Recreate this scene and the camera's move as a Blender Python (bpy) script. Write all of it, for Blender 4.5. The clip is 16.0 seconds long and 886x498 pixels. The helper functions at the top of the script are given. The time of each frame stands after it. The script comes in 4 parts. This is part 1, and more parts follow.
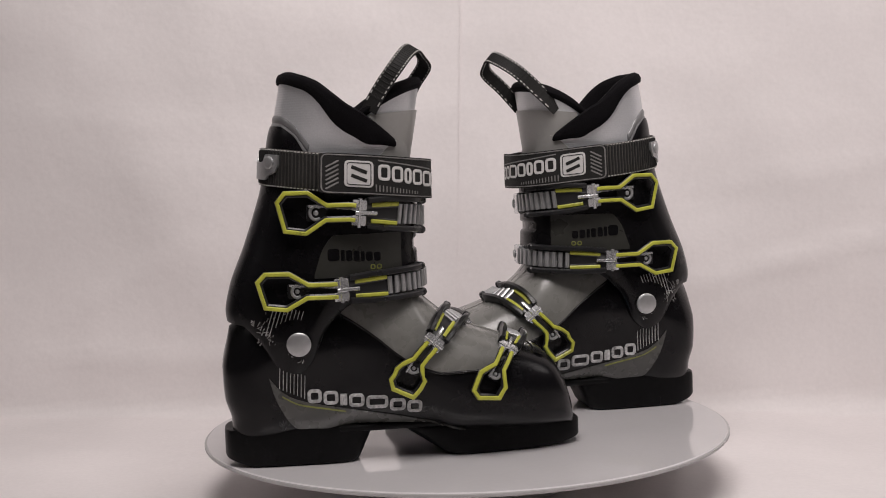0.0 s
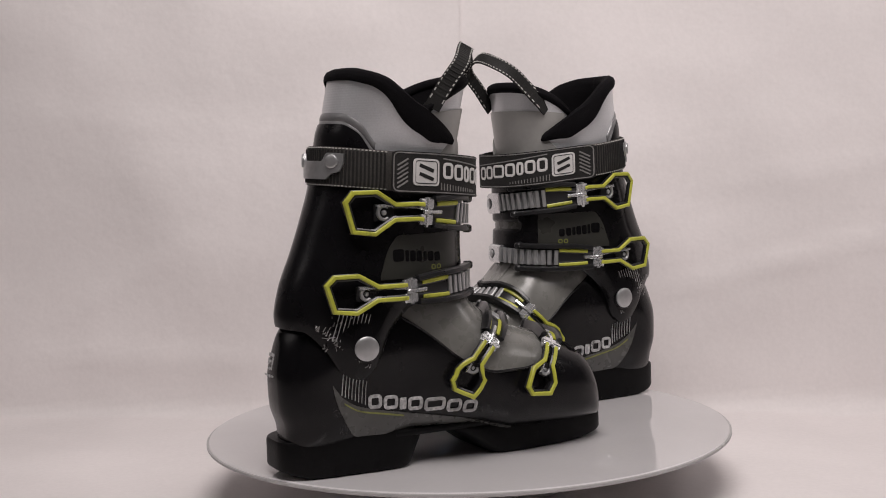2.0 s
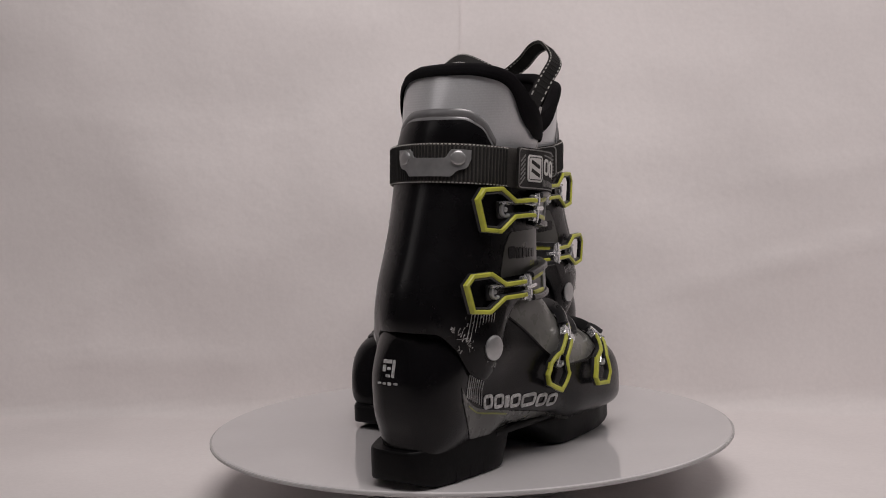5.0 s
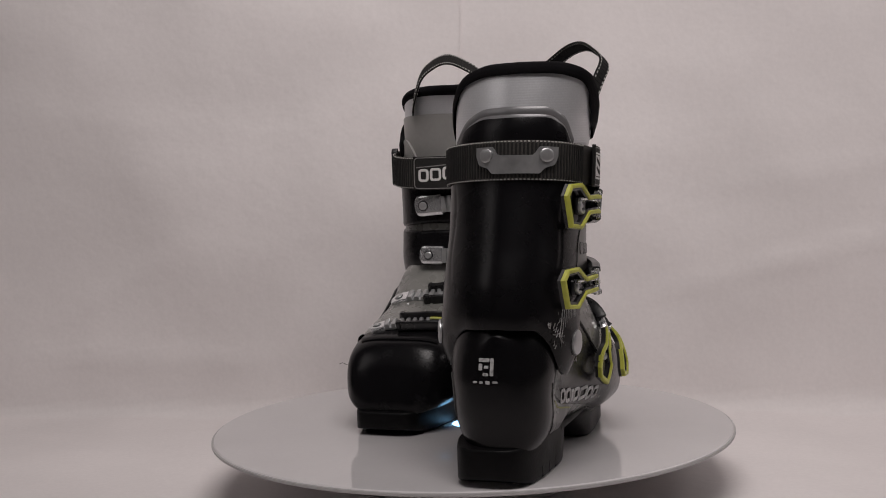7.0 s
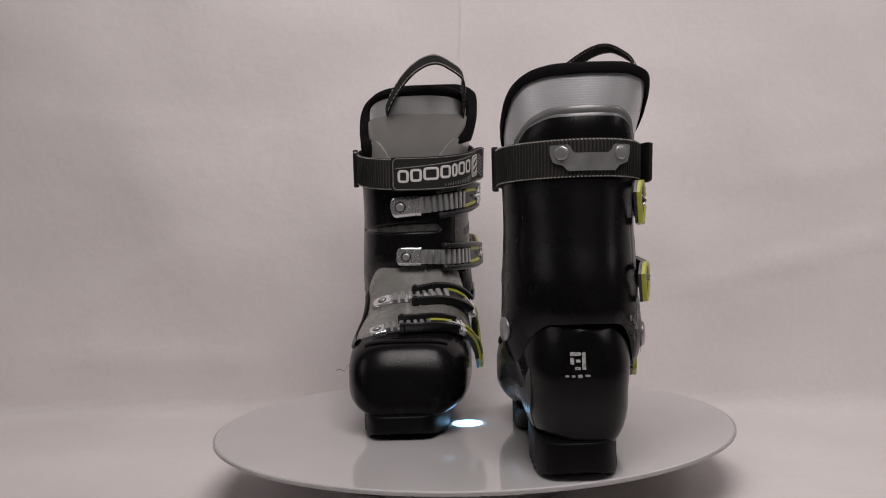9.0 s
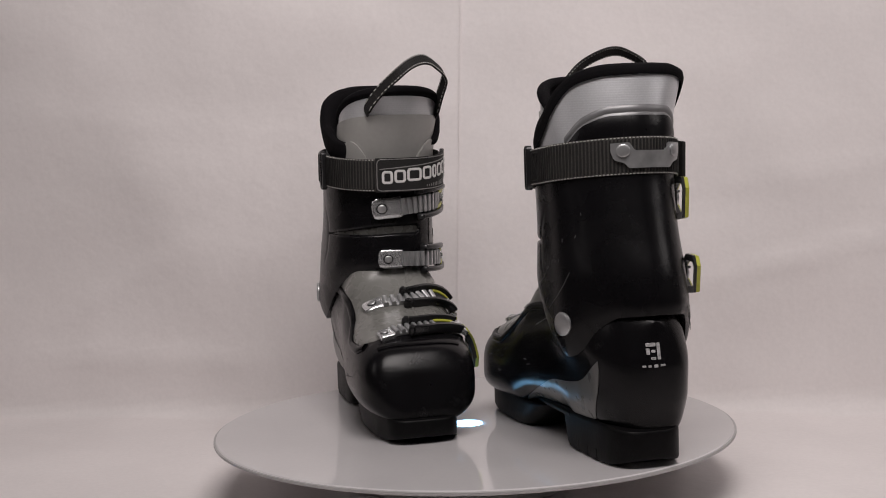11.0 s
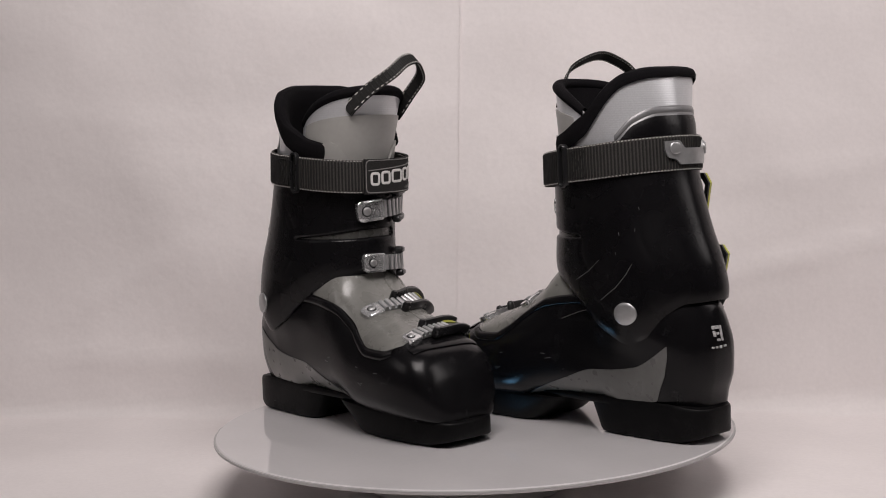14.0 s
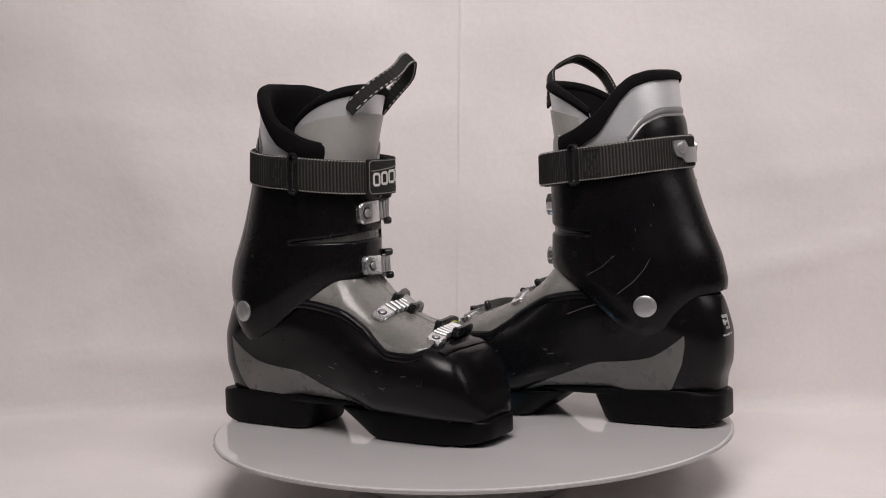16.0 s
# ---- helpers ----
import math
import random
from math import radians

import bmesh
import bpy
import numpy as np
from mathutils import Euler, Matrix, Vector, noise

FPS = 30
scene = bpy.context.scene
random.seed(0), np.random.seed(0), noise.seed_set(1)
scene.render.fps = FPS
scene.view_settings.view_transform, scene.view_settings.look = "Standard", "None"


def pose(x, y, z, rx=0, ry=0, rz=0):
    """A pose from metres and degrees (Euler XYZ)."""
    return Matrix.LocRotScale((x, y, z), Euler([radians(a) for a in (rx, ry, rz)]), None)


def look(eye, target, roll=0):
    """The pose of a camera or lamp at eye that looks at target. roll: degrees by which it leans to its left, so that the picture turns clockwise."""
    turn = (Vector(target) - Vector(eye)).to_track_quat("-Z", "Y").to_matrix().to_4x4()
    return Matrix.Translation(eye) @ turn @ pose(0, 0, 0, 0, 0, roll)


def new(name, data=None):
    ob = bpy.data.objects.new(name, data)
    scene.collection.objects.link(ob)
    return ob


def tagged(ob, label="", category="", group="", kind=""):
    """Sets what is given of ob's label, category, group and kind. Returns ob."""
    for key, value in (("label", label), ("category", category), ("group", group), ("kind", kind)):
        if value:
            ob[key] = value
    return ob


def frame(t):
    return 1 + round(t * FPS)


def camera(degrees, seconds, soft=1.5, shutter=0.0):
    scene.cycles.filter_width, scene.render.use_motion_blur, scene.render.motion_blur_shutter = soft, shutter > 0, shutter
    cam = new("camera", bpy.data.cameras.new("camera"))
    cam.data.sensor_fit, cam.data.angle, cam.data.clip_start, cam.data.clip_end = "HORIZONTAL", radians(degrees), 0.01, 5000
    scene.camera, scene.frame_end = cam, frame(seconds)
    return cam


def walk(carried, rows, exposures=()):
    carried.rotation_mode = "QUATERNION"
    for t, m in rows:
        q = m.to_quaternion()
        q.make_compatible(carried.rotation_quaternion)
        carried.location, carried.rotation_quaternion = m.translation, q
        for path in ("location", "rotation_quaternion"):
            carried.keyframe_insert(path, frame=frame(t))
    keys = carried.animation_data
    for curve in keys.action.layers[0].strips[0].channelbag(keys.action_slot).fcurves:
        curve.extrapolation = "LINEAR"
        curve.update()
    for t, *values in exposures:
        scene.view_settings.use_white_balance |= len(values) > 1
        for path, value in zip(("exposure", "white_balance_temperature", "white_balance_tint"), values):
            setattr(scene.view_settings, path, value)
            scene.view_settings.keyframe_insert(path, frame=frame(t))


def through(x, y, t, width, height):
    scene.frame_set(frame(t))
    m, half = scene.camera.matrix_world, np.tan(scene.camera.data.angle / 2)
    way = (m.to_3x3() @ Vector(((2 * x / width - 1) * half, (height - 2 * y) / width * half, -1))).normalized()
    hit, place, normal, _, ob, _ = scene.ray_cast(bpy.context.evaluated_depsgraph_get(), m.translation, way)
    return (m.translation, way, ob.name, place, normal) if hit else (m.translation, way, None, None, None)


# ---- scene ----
# A pair of ski boots turning on a white acrylic turntable before a white cloth.
SECONDS = 16.0
cam = camera(36.90, SECONDS, soft=1.0)
EYE = Vector((-0.0186, -1.2814, 0.2768))
TILT, LEAN = -4.692, -1.785
AIM = EYE + Vector((0, math.cos(radians(TILT)), math.sin(radians(TILT))))
STAND = look(EYE, AIM, LEAN)
EXPOSURES = [(0.0, 0.07), (2.0, 0.03), (3.5, -0.18), (5.0, -0.31), (7.0, -0.43), (9.0, -0.32), (12.5, -0.12), (16.0, 0.05)]
walk(cam, [(0.0, STAND), (SECONDS, STAND)], exposures=EXPOSURES)

# ---- light ----
world = bpy.data.worlds.new("world")
scene.world = world
world.use_nodes = True
world.node_tree.nodes["Background"].inputs[0].default_value = (0.9, 0.88, 0.9, 1)
world.node_tree.nodes["Background"].inputs[1].default_value = 0.02


def area_lamp(name, eye, target, sx, sy, watts, color, spread=180):
    data = bpy.data.lights.new(name, "AREA")
    data.shape, data.size, data.size_y, data.energy, data.color = "RECTANGLE", sx, sy, watts, color
    data.spread = radians(spread)
    ob = new(name, data)
    ob.matrix_world = look(eye, target)
    return ob


WARM = (1.0, 0.925, 0.912)
area_lamp("softbox_over", (0.08, -0.70, 1.44), (0.04, 0.30, 0.2), 0.95, 0.70, 9.6, WARM, 120)
area_lamp("softbox_left", (-1.05, -0.40, 0.85), (0.1, 0.35, 0.25), 0.35, 0.5, 0.8, WARM)
area_lamp("softbox_right", (1.05, -0.35, 0.85), (0.1, 0.35, 0.25), 0.35, 0.5, 1.8, WARM)


# ---- materials ----
def material(name, color, rough=0.5, metal=0.0, grain=0.0, grain_size=200.0, stain=0.0, stain_size=12.0, bump=0.0, bump_size=300.0,
             coat=0.0, spec=0.5, emit=0.0, per_object=0.0, wear=0.0, wear_color=(0.4, 0.4, 0.4), rib=0.0, through=0.0):
    """A surface with two scales of colour change, a fine relief and, where wanted, scuffs."""
    m = bpy.data.materials.new(name)
    m.use_nodes = True
    nt = m.node_tree
    b = nt.nodes["Principled BSDF"]
    b.inputs["Roughness"].default_value, b.inputs["Metallic"].default_value = rough, metal
    b.inputs["Coat Weight"].default_value, b.inputs["Specular IOR Level"].default_value = coat, spec
    where = nt.nodes.new("ShaderNodeTexCoord").outputs["Object"]

    def cloud(scale, detail=4.0):
        n = nt.nodes.new("ShaderNodeTexNoise")
        n.inputs["Scale"].default_value, n.inputs["Detail"].default_value = scale, detail
        nt.links.new(where, n.inputs["Vector"])
        return n.outputs["Fac"]

    def spread(src, lo, hi, low=0.3, high=0.7):
        n = nt.nodes.new("ShaderNodeMapRange")
        n.inputs["From Min"].default_value, n.inputs["From Max"].default_value = low, high
        n.inputs["To Min"].default_value, n.inputs["To Max"].default_value = lo, hi
        nt.links.new(src, n.inputs["Value"])
        return n.outputs["Result"]

    def times(a, c):
        n = nt.nodes.new("ShaderNodeMath")
        n.operation = "MULTIPLY"
        nt.links.new(a, n.inputs[0])
        nt.links.new(c, n.inputs[1])
        return n.outputs[0]

    value = times(spread(cloud(grain_size), 1 - grain, 1 + grain), spread(cloud(stain_size), 1 - stain, 1 + stain))
    if per_object:
        info = nt.nodes.new("ShaderNodeObjectInfo")
        value = times(value, spread(info.outputs["Random"], 1 - per_object, 1 + per_object, 0, 1))
    tint = nt.nodes.new("ShaderNodeVectorMath")
    tint.operation = "SCALE"
    tint.inputs[0].default_value = color
    nt.links.new(value, tint.inputs["Scale"])
    out = tint.outputs[0]
    if wear:
        mask = times(spread(cloud(38, 8), 0, 1, 0.60, 0.66), spread(cloud(600, 2), 0, 1, 0.45, 0.6))
        sc = nt.nodes.new("ShaderNodeMath")
        sc.operation = "MULTIPLY"
        sc.inputs[1].default_value = wear
        nt.links.new(mask, sc.inputs[0])
        mix = nt.nodes.new("ShaderNodeMix")
        mix.data_type = "RGBA"
        mix.inputs["B"].default_value = (*wear_color, 1)
        nt.links.new(sc.outputs[0], mix.inputs["Factor"])
        nt.links.new(out, mix.inputs["A"])
        out = mix.outputs["Result"]
    nt.links.new(out, b.inputs["Base Color"])
    nt.links.new(spread(cloud(stain_size * 3), max(0.02, rough * 0.85), min(1, rough * 1.15)), b.inputs["Roughness"])
    if bump:
        n = nt.nodes.new("ShaderNodeBump")
        n.inputs["Strength"].default_value, n.inputs["Distance"].default_value = 1.0, bump
        nt.links.new(cloud(bump_size), n.inputs["Height"])
        nt.links.new(n.outputs[0], b.inputs["Normal"])
    if rib:
        w = nt.nodes.new("ShaderNodeTexWave")
        w.bands_direction = "Z"
        w.inputs["Scale"].default_value, w.inputs["Distortion"].default_value, w.inputs["Detail"].default_value = rib, 0.6, 2.0
        w.inputs["Detail Scale"].default_value = 0.6
        nt.links.new(where, w.inputs["Vector"])
        n = nt.nodes.new("ShaderNodeBump")
        n.inputs["Strength"].default_value, n.inputs["Distance"].default_value = 0.16, 0.0003
        nt.links.new(w.outputs["Fac"], n.inputs["Height"])
        nt.links.new(n.outputs[0], b.inputs["Normal"])
    if through:
        # milky: part of the light passes
        milk = nt.nodes.new("ShaderNodeBsdfTranslucent")
        nt.links.new(out, milk.inputs["Color"])
        both = nt.nodes.new("ShaderNodeMixShader")
        both.inputs[0].default_value = through
        nt.links.new(b.outputs[0], both.inputs[1])
        nt.links.new(milk.outputs[0], both.inputs[2])
        nt.links.new(both.outputs[0], nt.nodes["Material Output"].inputs["Surface"])
    if emit:
        b.inputs["Emission Color"].default_value, b.inputs["Emission Strength"].default_value = (*color, 1), emit
    return m


CLOTH = material("white_cloth", (0.78, 0.74, 0.735), 0.9, grain=0.02, stain=0.05, stain_size=4, bump=0.0022, bump_size=16)
ACRYLIC = material("white_acrylic", (0.96, 0.94, 0.95), 0.06, grain=0.01, stain=0.02, spec=0.8, coat=0.8, through=0.28)
UNDERSIDE = material("acrylic_underside", (0.92, 0.91, 0.91), 0.2, stain=0.02, through=0.85)
EDGE = material("acrylic_edge", (0.62, 0.61, 0.61), 0.25, stain=0.04, through=0.4)
LED = material("led_window", (0.28, 0.62, 1.0), 0.3, emit=5.5)
BASE = material("grey_base", (0.6, 0.59, 0.58), 0.5, stain=0.1)
BLACK = material("black_shell", (0.0055, 0.0052, 0.0060), 0.24, spec=0.23, grain=0.1, stain=0.2, bump=0.00006, bump_size=600, wear=0.04, wear_color=(0.16, 0.16, 0.16))
CUFFBLACK = material("black_cuff", (0.0050, 0.0047, 0.0055), 0.27, spec=0.22, grain=0.1, stain=0.2, bump=0.00005, bump_size=700)
SOLE = material("black_sole", (0.0040, 0.0038, 0.0042), 0.46, spec=0.12, grain=0.2, stain=0.25, bump=0.0002, bump_size=500, wear=0.06, wear_color=(0.07, 0.07, 0.07))
GREY = material("smoke_grey_shell", (0.175, 0.174, 0.162), 0.28, grain=0.04, stain=0.16, stain_size=25, coat=0.15)
SMOKE = material("dark_smoke_and_gap_shade", (0.060, 0.060, 0.056), 0.28, grain=0.05, stain=0.14, stain_size=30, coat=0.1)
PALESMOKE = material("grey_smoke_panel", (0.120, 0.120, 0.115), 0.30, grain=0.05, stain=0.12, stain_size=30, coat=0.1)
PANELGREY = material("dim_grey_print", (0.17, 0.165, 0.16), 0.6, grain=0.15, stain=0.2, stain_size=90)
DARKSMOKE = material("darker_smoke", (0.034, 0.034, 0.030), 0.3, grain=0.05, stain=0.15)
SILVERFABRIC = material("silver_liner", (0.66, 0.67, 0.69), 0.35, metal=0.5, grain=0.05, grain_size=700, stain=0.08, rib=150.0)
BOLSTER = material("grey_bolster", (0.20, 0.20, 0.205), 0.35, metal=0.3, grain=0.05, stain=0.1)
TONGUEGREY = material("grey_tongue", (0.34, 0.335, 0.32), 0.34, grain=0.03, stain=0.1)
BLACKFABRIC = material("black_fleece", (0.0055, 0.0050, 0.0060), 0.95, grain=0.25, grain_size=900, stain=0.2, bump=0.0004, bump_size=700, spec=0.10)
WEBBING = material("black_webbing", (0.014, 0.0135, 0.013), 0.75, grain=0.25, grain_size=900, stain=0.15, bump=0.0003, bump_size=1500, spec=0.3)
GREYWEB = material("grey_webbing", (0.058, 0.054, 0.050), 0.8, grain=0.2, grain_size=900, stain=0.12, bump=0.0003, bump_size=1300, spec=0.3)
THREAD = material("light_thread", (0.42, 0.41, 0.39), 0.8, grain=0.2, per_object=0.1)
PRINT = material("white_print", (0.62, 0.61, 0.60), 0.5, grain=0.05, stain=0.12)
WORN = material("worn_white_print", (0.42, 0.42, 0.42), 0.5, grain=0.35, grain_size=420, stain=0.35, stain_size=90, wear=0.9, wear_color=(0.03, 0.03, 0.03))
SCUFF_GLINT = material("pale_scuff_and_highlight", (0.085, 0.085, 0.085), 0.45, grain=0.4, grain_size=600, stain=0.4, stain_size=80)
DIMYELLOW = material("dim_yellow_print", (0.19, 0.20, 0.045), 0.5, grain=0.2, stain=0.2, stain_size=90)
YELLOW = material("yellow_green_enamel", (0.43, 0.44, 0.055), 0.38, grain=0.08, stain=0.12, stain_size=60, wear=0.5, wear_color=(0.06, 0.06, 0.03))
STEEL = material("bright_steel", (0.78, 0.79, 0.80), 0.24, metal=0.82, grain=0.02, stain=0.06, stain_size=60)
DULLSTEEL = material("satin_aluminium", (0.47, 0.475, 0.48), 0.40, metal=0.8, grain=0.04, stain=0.1, stain_size=50)
BUCKLEBLACK = material("black_buckle_arm", (0.013, 0.013, 0.014), 0.3, grain=0.1, stain=0.2)
WALL = material("unseen_room_wall", (0.06, 0.058, 0.056), 0.9, grain=0.03, stain=0.06, stain_size=3)


# ---- mesh tools ----
def curve(pairs):
    """A smooth curve through (x, y) pairs."""
    xs, ys = [p[0] for p in pairs], [p[1] for p in pairs]
    sl = [(ys[i + 1] - ys[i]) / (xs[i + 1] - xs[i]) for i in range(len(xs) - 1)]
    ds = [sl[0]] + [0.0 if sl[i] * sl[i + 1] <= 0 else 2 * sl[i] * sl[i + 1] / (sl[i] + sl[i + 1]) for i in range(len(sl) - 1)] + [sl[-1]]

    def value(x):
        if x <= xs[0]:
            return ys[0]
        if x >= xs[-1]:
            return ys[-1]
        i = max(k for k in range(len(xs) - 1) if xs[k] <= x)
        w = xs[i + 1] - xs[i]
        t = (x - xs[i]) / w
        return ((2 * t**3 - 3 * t**2 + 1) * ys[i] + (t**3 - 2 * t**2 + t) * w * ds[i] + (-2 * t**3 + 3 * t**2) * ys[i + 1] + (t**3 - t**2) * w * ds[i + 1])
    return value


def part(name, bm, mat, parent, label="", smooth=40):
    """Links a bmesh as one mesh object under parent."""
    bmesh.ops.recalc_face_normals(bm, faces=bm.faces)
    me = bpy.data.meshes.new(name)
    bm.to_mesh(me)
    bm.free()
    me.materials.append(mat)
    if smooth:
        me.polygons.foreach_set("use_smooth", [True] * len(me.polygons))
        me.set_sharp_from_angle(angle=radians(smooth))
    ob = new(name, me)
    ob.parent = parent
    if label:
        ob["label"] = label
    return ob


def sheet(fn, nu, nv, round_u=False, caps=False):
    """A surface fn(u, v), u and v from 0 to 1."""
    bm = bmesh.new()
    cols = nu if round_u else nu + 1
    vs = [[bm.verts.new(fn(i / nu, j / nv)) for j in range(nv + 1)] for i in range(cols)]
    for i in range(nu):
        k = (i + 1) % cols
        for j in range(nv):
            bm.faces.new((vs[i][j], vs[k][j], vs[k][j + 1], vs[i][j + 1]))
    if caps and round_u:
        bm.faces.new([vs[i][0] for i in range(cols)])
        bm.faces.new([vs[i][nv] for i in range(cols)])
    return bm


def slab(fn, nu, nv, round_u=False):
    """A thick surface: fn(u, v, k) gives the outer (k = 0) and the inner (k = 1) side."""
    bm = bmesh.new()
    cols = nu if round_u else nu + 1
    vs = [[[bm.verts.new(fn(i / nu, j / nv, k)) for j in range(nv + 1)] for i in range(cols)] for k in (0, 1)]
    for i in range(nu):
        m = (i + 1) % cols
        for j in range(nv):
            bm.faces.new((vs[0][i][j], vs[0][m][j], vs[0][m][j + 1], vs[0][i][j + 1]))
            bm.faces.new((vs[1][i][j + 1], vs[1][m][j + 1], vs[1][m][j], vs[1][i][j]))
        bm.faces.new((vs[0][i][0], vs[1][i][0], vs[1][m][0], vs[0][m][0]))
        bm.faces.new((vs[0][i][nv], vs[0][m][nv], vs[1][m][nv], vs[1][i][nv]))
    if not round_u:
        for i in (0, nu):
            for j in range(nv):
                bm.faces.new((vs[0][i][j], vs[0][i][j + 1], vs[1][i][j + 1], vs[1][i][j]))
    return bm


def bar2d(points, width, h0, h1, put, closed=False, step=0.004):
    """A bar of that width along a flat line of (s, w), laid on a surface by put(s, w, h)."""
    pts = []
    n = len(points)
    for i in range(n if closed else n - 1):
        a, b = Vector(points[i]), Vector(points[(i + 1) % n])
        k = max(1, int((b - a).length / step))
        pts += [a.lerp(b, j / k) for j in range(k)]
    if not closed:
        pts.append(Vector(points[-1]))
    n = len(pts)
    bm = bmesh.new()
    rings = []
    for i in range(n):
        a = pts[(i - 1) % n] if closed or i > 0 else pts[i]
        b = pts[(i + 1) % n] if closed or i < n - 1 else pts[i]
        p = pts[i]
        d1, d2 = (p - a), (b - p)
        d1 = d1.normalized() if d1.length > 1e-9 else d2.normalized()
        d2 = d2.normalized() if d2.length > 1e-9 else d1
        nrm = Vector((-(d1 + d2).y, (d1 + d2).x)).normalized()
        k = width / 2 / max(0.5, nrm.dot(Vector((-d1.y, d1.x))))
        q, r, e = p + nrm * k, p - nrm * k, 0.22
        q2, r2 = p + nrm * k * (1 - 2 * e), p - nrm * k * (1 - 2 * e)
        hm = h1 - (h1 - h0) * e
        rings.append([bm.verts.new(put(*xy)) for xy in ((q.x, q.y, h0), (q.x, q.y, hm), (q2.x, q2.y, h1), (r2.x, r2.y, h1), (r.x, r.y, hm), (r.x, r.y, h0))])
    for i in range(n if closed else n - 1):
        a, b = rings[i], rings[(i + 1) % n]
        for j in range(6):
            bm.faces.new((a[j], a[(j + 1) % 6], b[(j + 1) % 6], b[j]))
    if not closed:
        bm.faces.new(rings[0])
        bm.faces.new(rings[-1])
    return bm


def plate2d(outline, h0, h1, put, bevel=0.0004):
    """A plate of that outline, with a bevelled rim, laid on a surface."""
    n = len(outline)
    cx, cy = sum(p[0] for p in outline) / n, sum(p[1] for p in outline) / n
    bm = bmesh.new()

    def shrunk(p):
        d = Vector((p[0] - cx, p[1] - cy))
        return (cx, cy) if d.length < bevel else (p[0] - d.x / d.length * bevel, p[1] - d.y / d.length * bevel)
    low = [bm.verts.new(put(p[0], p[1], h0)) for p in outline]
    mid = [bm.verts.new(put(p[0], p[1], h1 - bevel)) for p in outline]
    top = [bm.verts.new(put(*shrunk(p), h1)) for p in outline]
    hub = bm.verts.new(put(cx, cy, h1))
    for i in range(n):
        j = (i + 1) % n
        bm.faces.new((low[i], low[j], mid[j], mid[i]))
        bm.faces.new((mid[i], mid[j], top[j], top[i]))
        bm.faces.new((top[i], top[j], hub))
    bm.faces.new(low[::-1])
    return bm


def rounded(x0, y0, x1, y1, r, k=4, skew=0.0):
    """The outline of a rounded rectangle; skew leans it."""
    out = []
    for cx, cy, a in ((x1 - r, y1 - r, 0), (x0 + r, y1 - r, 90), (x0 + r, y0 + r, 180), (x1 - r, y0 + r, 270)):
        for i in range(k + 1):
            t = radians(a + 90 * i / k)
            out.append((cx + r * math.cos(t), cy + r * math.sin(t)))
    return [(x + skew * (y - y0), y) for x, y in out]


def dome(put, s, w, radius, h0, h1, rings=4, n=24):
    """A round, slightly domed stud."""
    bm = bmesh.new()
    rows = [[bm.verts.new(put(s + radius * math.cos(math.tau * i / n), w + radius * math.sin(math.tau * i / n), h0)) for i in range(n)]]
    for k in range(rings):
        rr = radius * math.cos(k / rings * 1.45)
        hh = h0 + (h1 - h0) * (0.6 + 0.4 * math.sin(k / rings * 1.45))
        rows.append([bm.verts.new(put(s + rr * math.cos(math.tau * i / n), w + rr * math.sin(math.tau * i / n), hh)) for i in range(n)])
    for a, b in zip(rows, rows[1:]):
        for i in range(n):
            bm.faces.new((a[i], a[(i + 1) % n], b[(i + 1) % n], b[i]))
    bm.faces.new(rows[-1])
    return bm


def join(bms):
    out = bmesh.new()
    for b in bms:
        me = bpy.data.meshes.new("joined")
        b.to_mesh(me)
        b.free()
        out.from_mesh(me)
        bpy.data.meshes.remove(me)
    return out


# ---- the setting ----
FLOOR = -0.060
BACK = 0.345


def make_creases():
    """Short soft creases of the cloth: middle, slope, length, width and height of each."""
    rng = random.Random(11)
    out = []
    for _ in range(46):
        x = rng.uniform(-0.62, 0.66)
        out.append((x, rng.uniform(-0.03, 0.52), rng.choice((0.25, 0.4, -0.3, 1.6, -2.2, 3.0)) * rng.uniform(0.6, 1.4), rng.uniform(0.03, 0.11), rng.uniform(0.004, 0.012), rng.uniform(-0.0014, 0.0016)))
    # long ones that can be told apart
    out += [(0.42, 0.125, 0.22, 0.20, 0.008, 0.0042), (0.45, 0.228, 0.12, 0.18, 0.010, 0.0024), (-0.40, 0.31, -0.10, 0.16, 0.014, 0.0022), (-0.42, 0.11, 0.55, 0.10, 0.012, 0.0020), (-0.40, 0.012, -0.03, 0.16, 0.014, 0.0040)]
    return out


CREASES = make_creases()


def wrinkle(x, y, z):
    v = noise.noise(Vector((x * 3.1, y * 3.1, z * 3.1))) * 0.010 + noise.noise(Vector((x * 7, y * 7, z * 12 + 4))) * 0.0042
    v += noise.noise(Vector((x * 10 + z * 3, y * 4, z * 4 + 9))) * 0.0040
    if abs(x) < 0.8 and y > -0.1:
        for cx, cz, slope, half, wide, high in CREASES:
            c = 1 / math.hypot(1, slope)
            dx, dz = x - cx, z - cz
            along, across = (dx + dz * slope) * c, (dz - dx * slope) * c
            if abs(across) < 3 * wide and abs(along) < 2 * half:
                v += high * math.exp(-(across / wide) ** 2 - (along / half) ** 4)
    return v


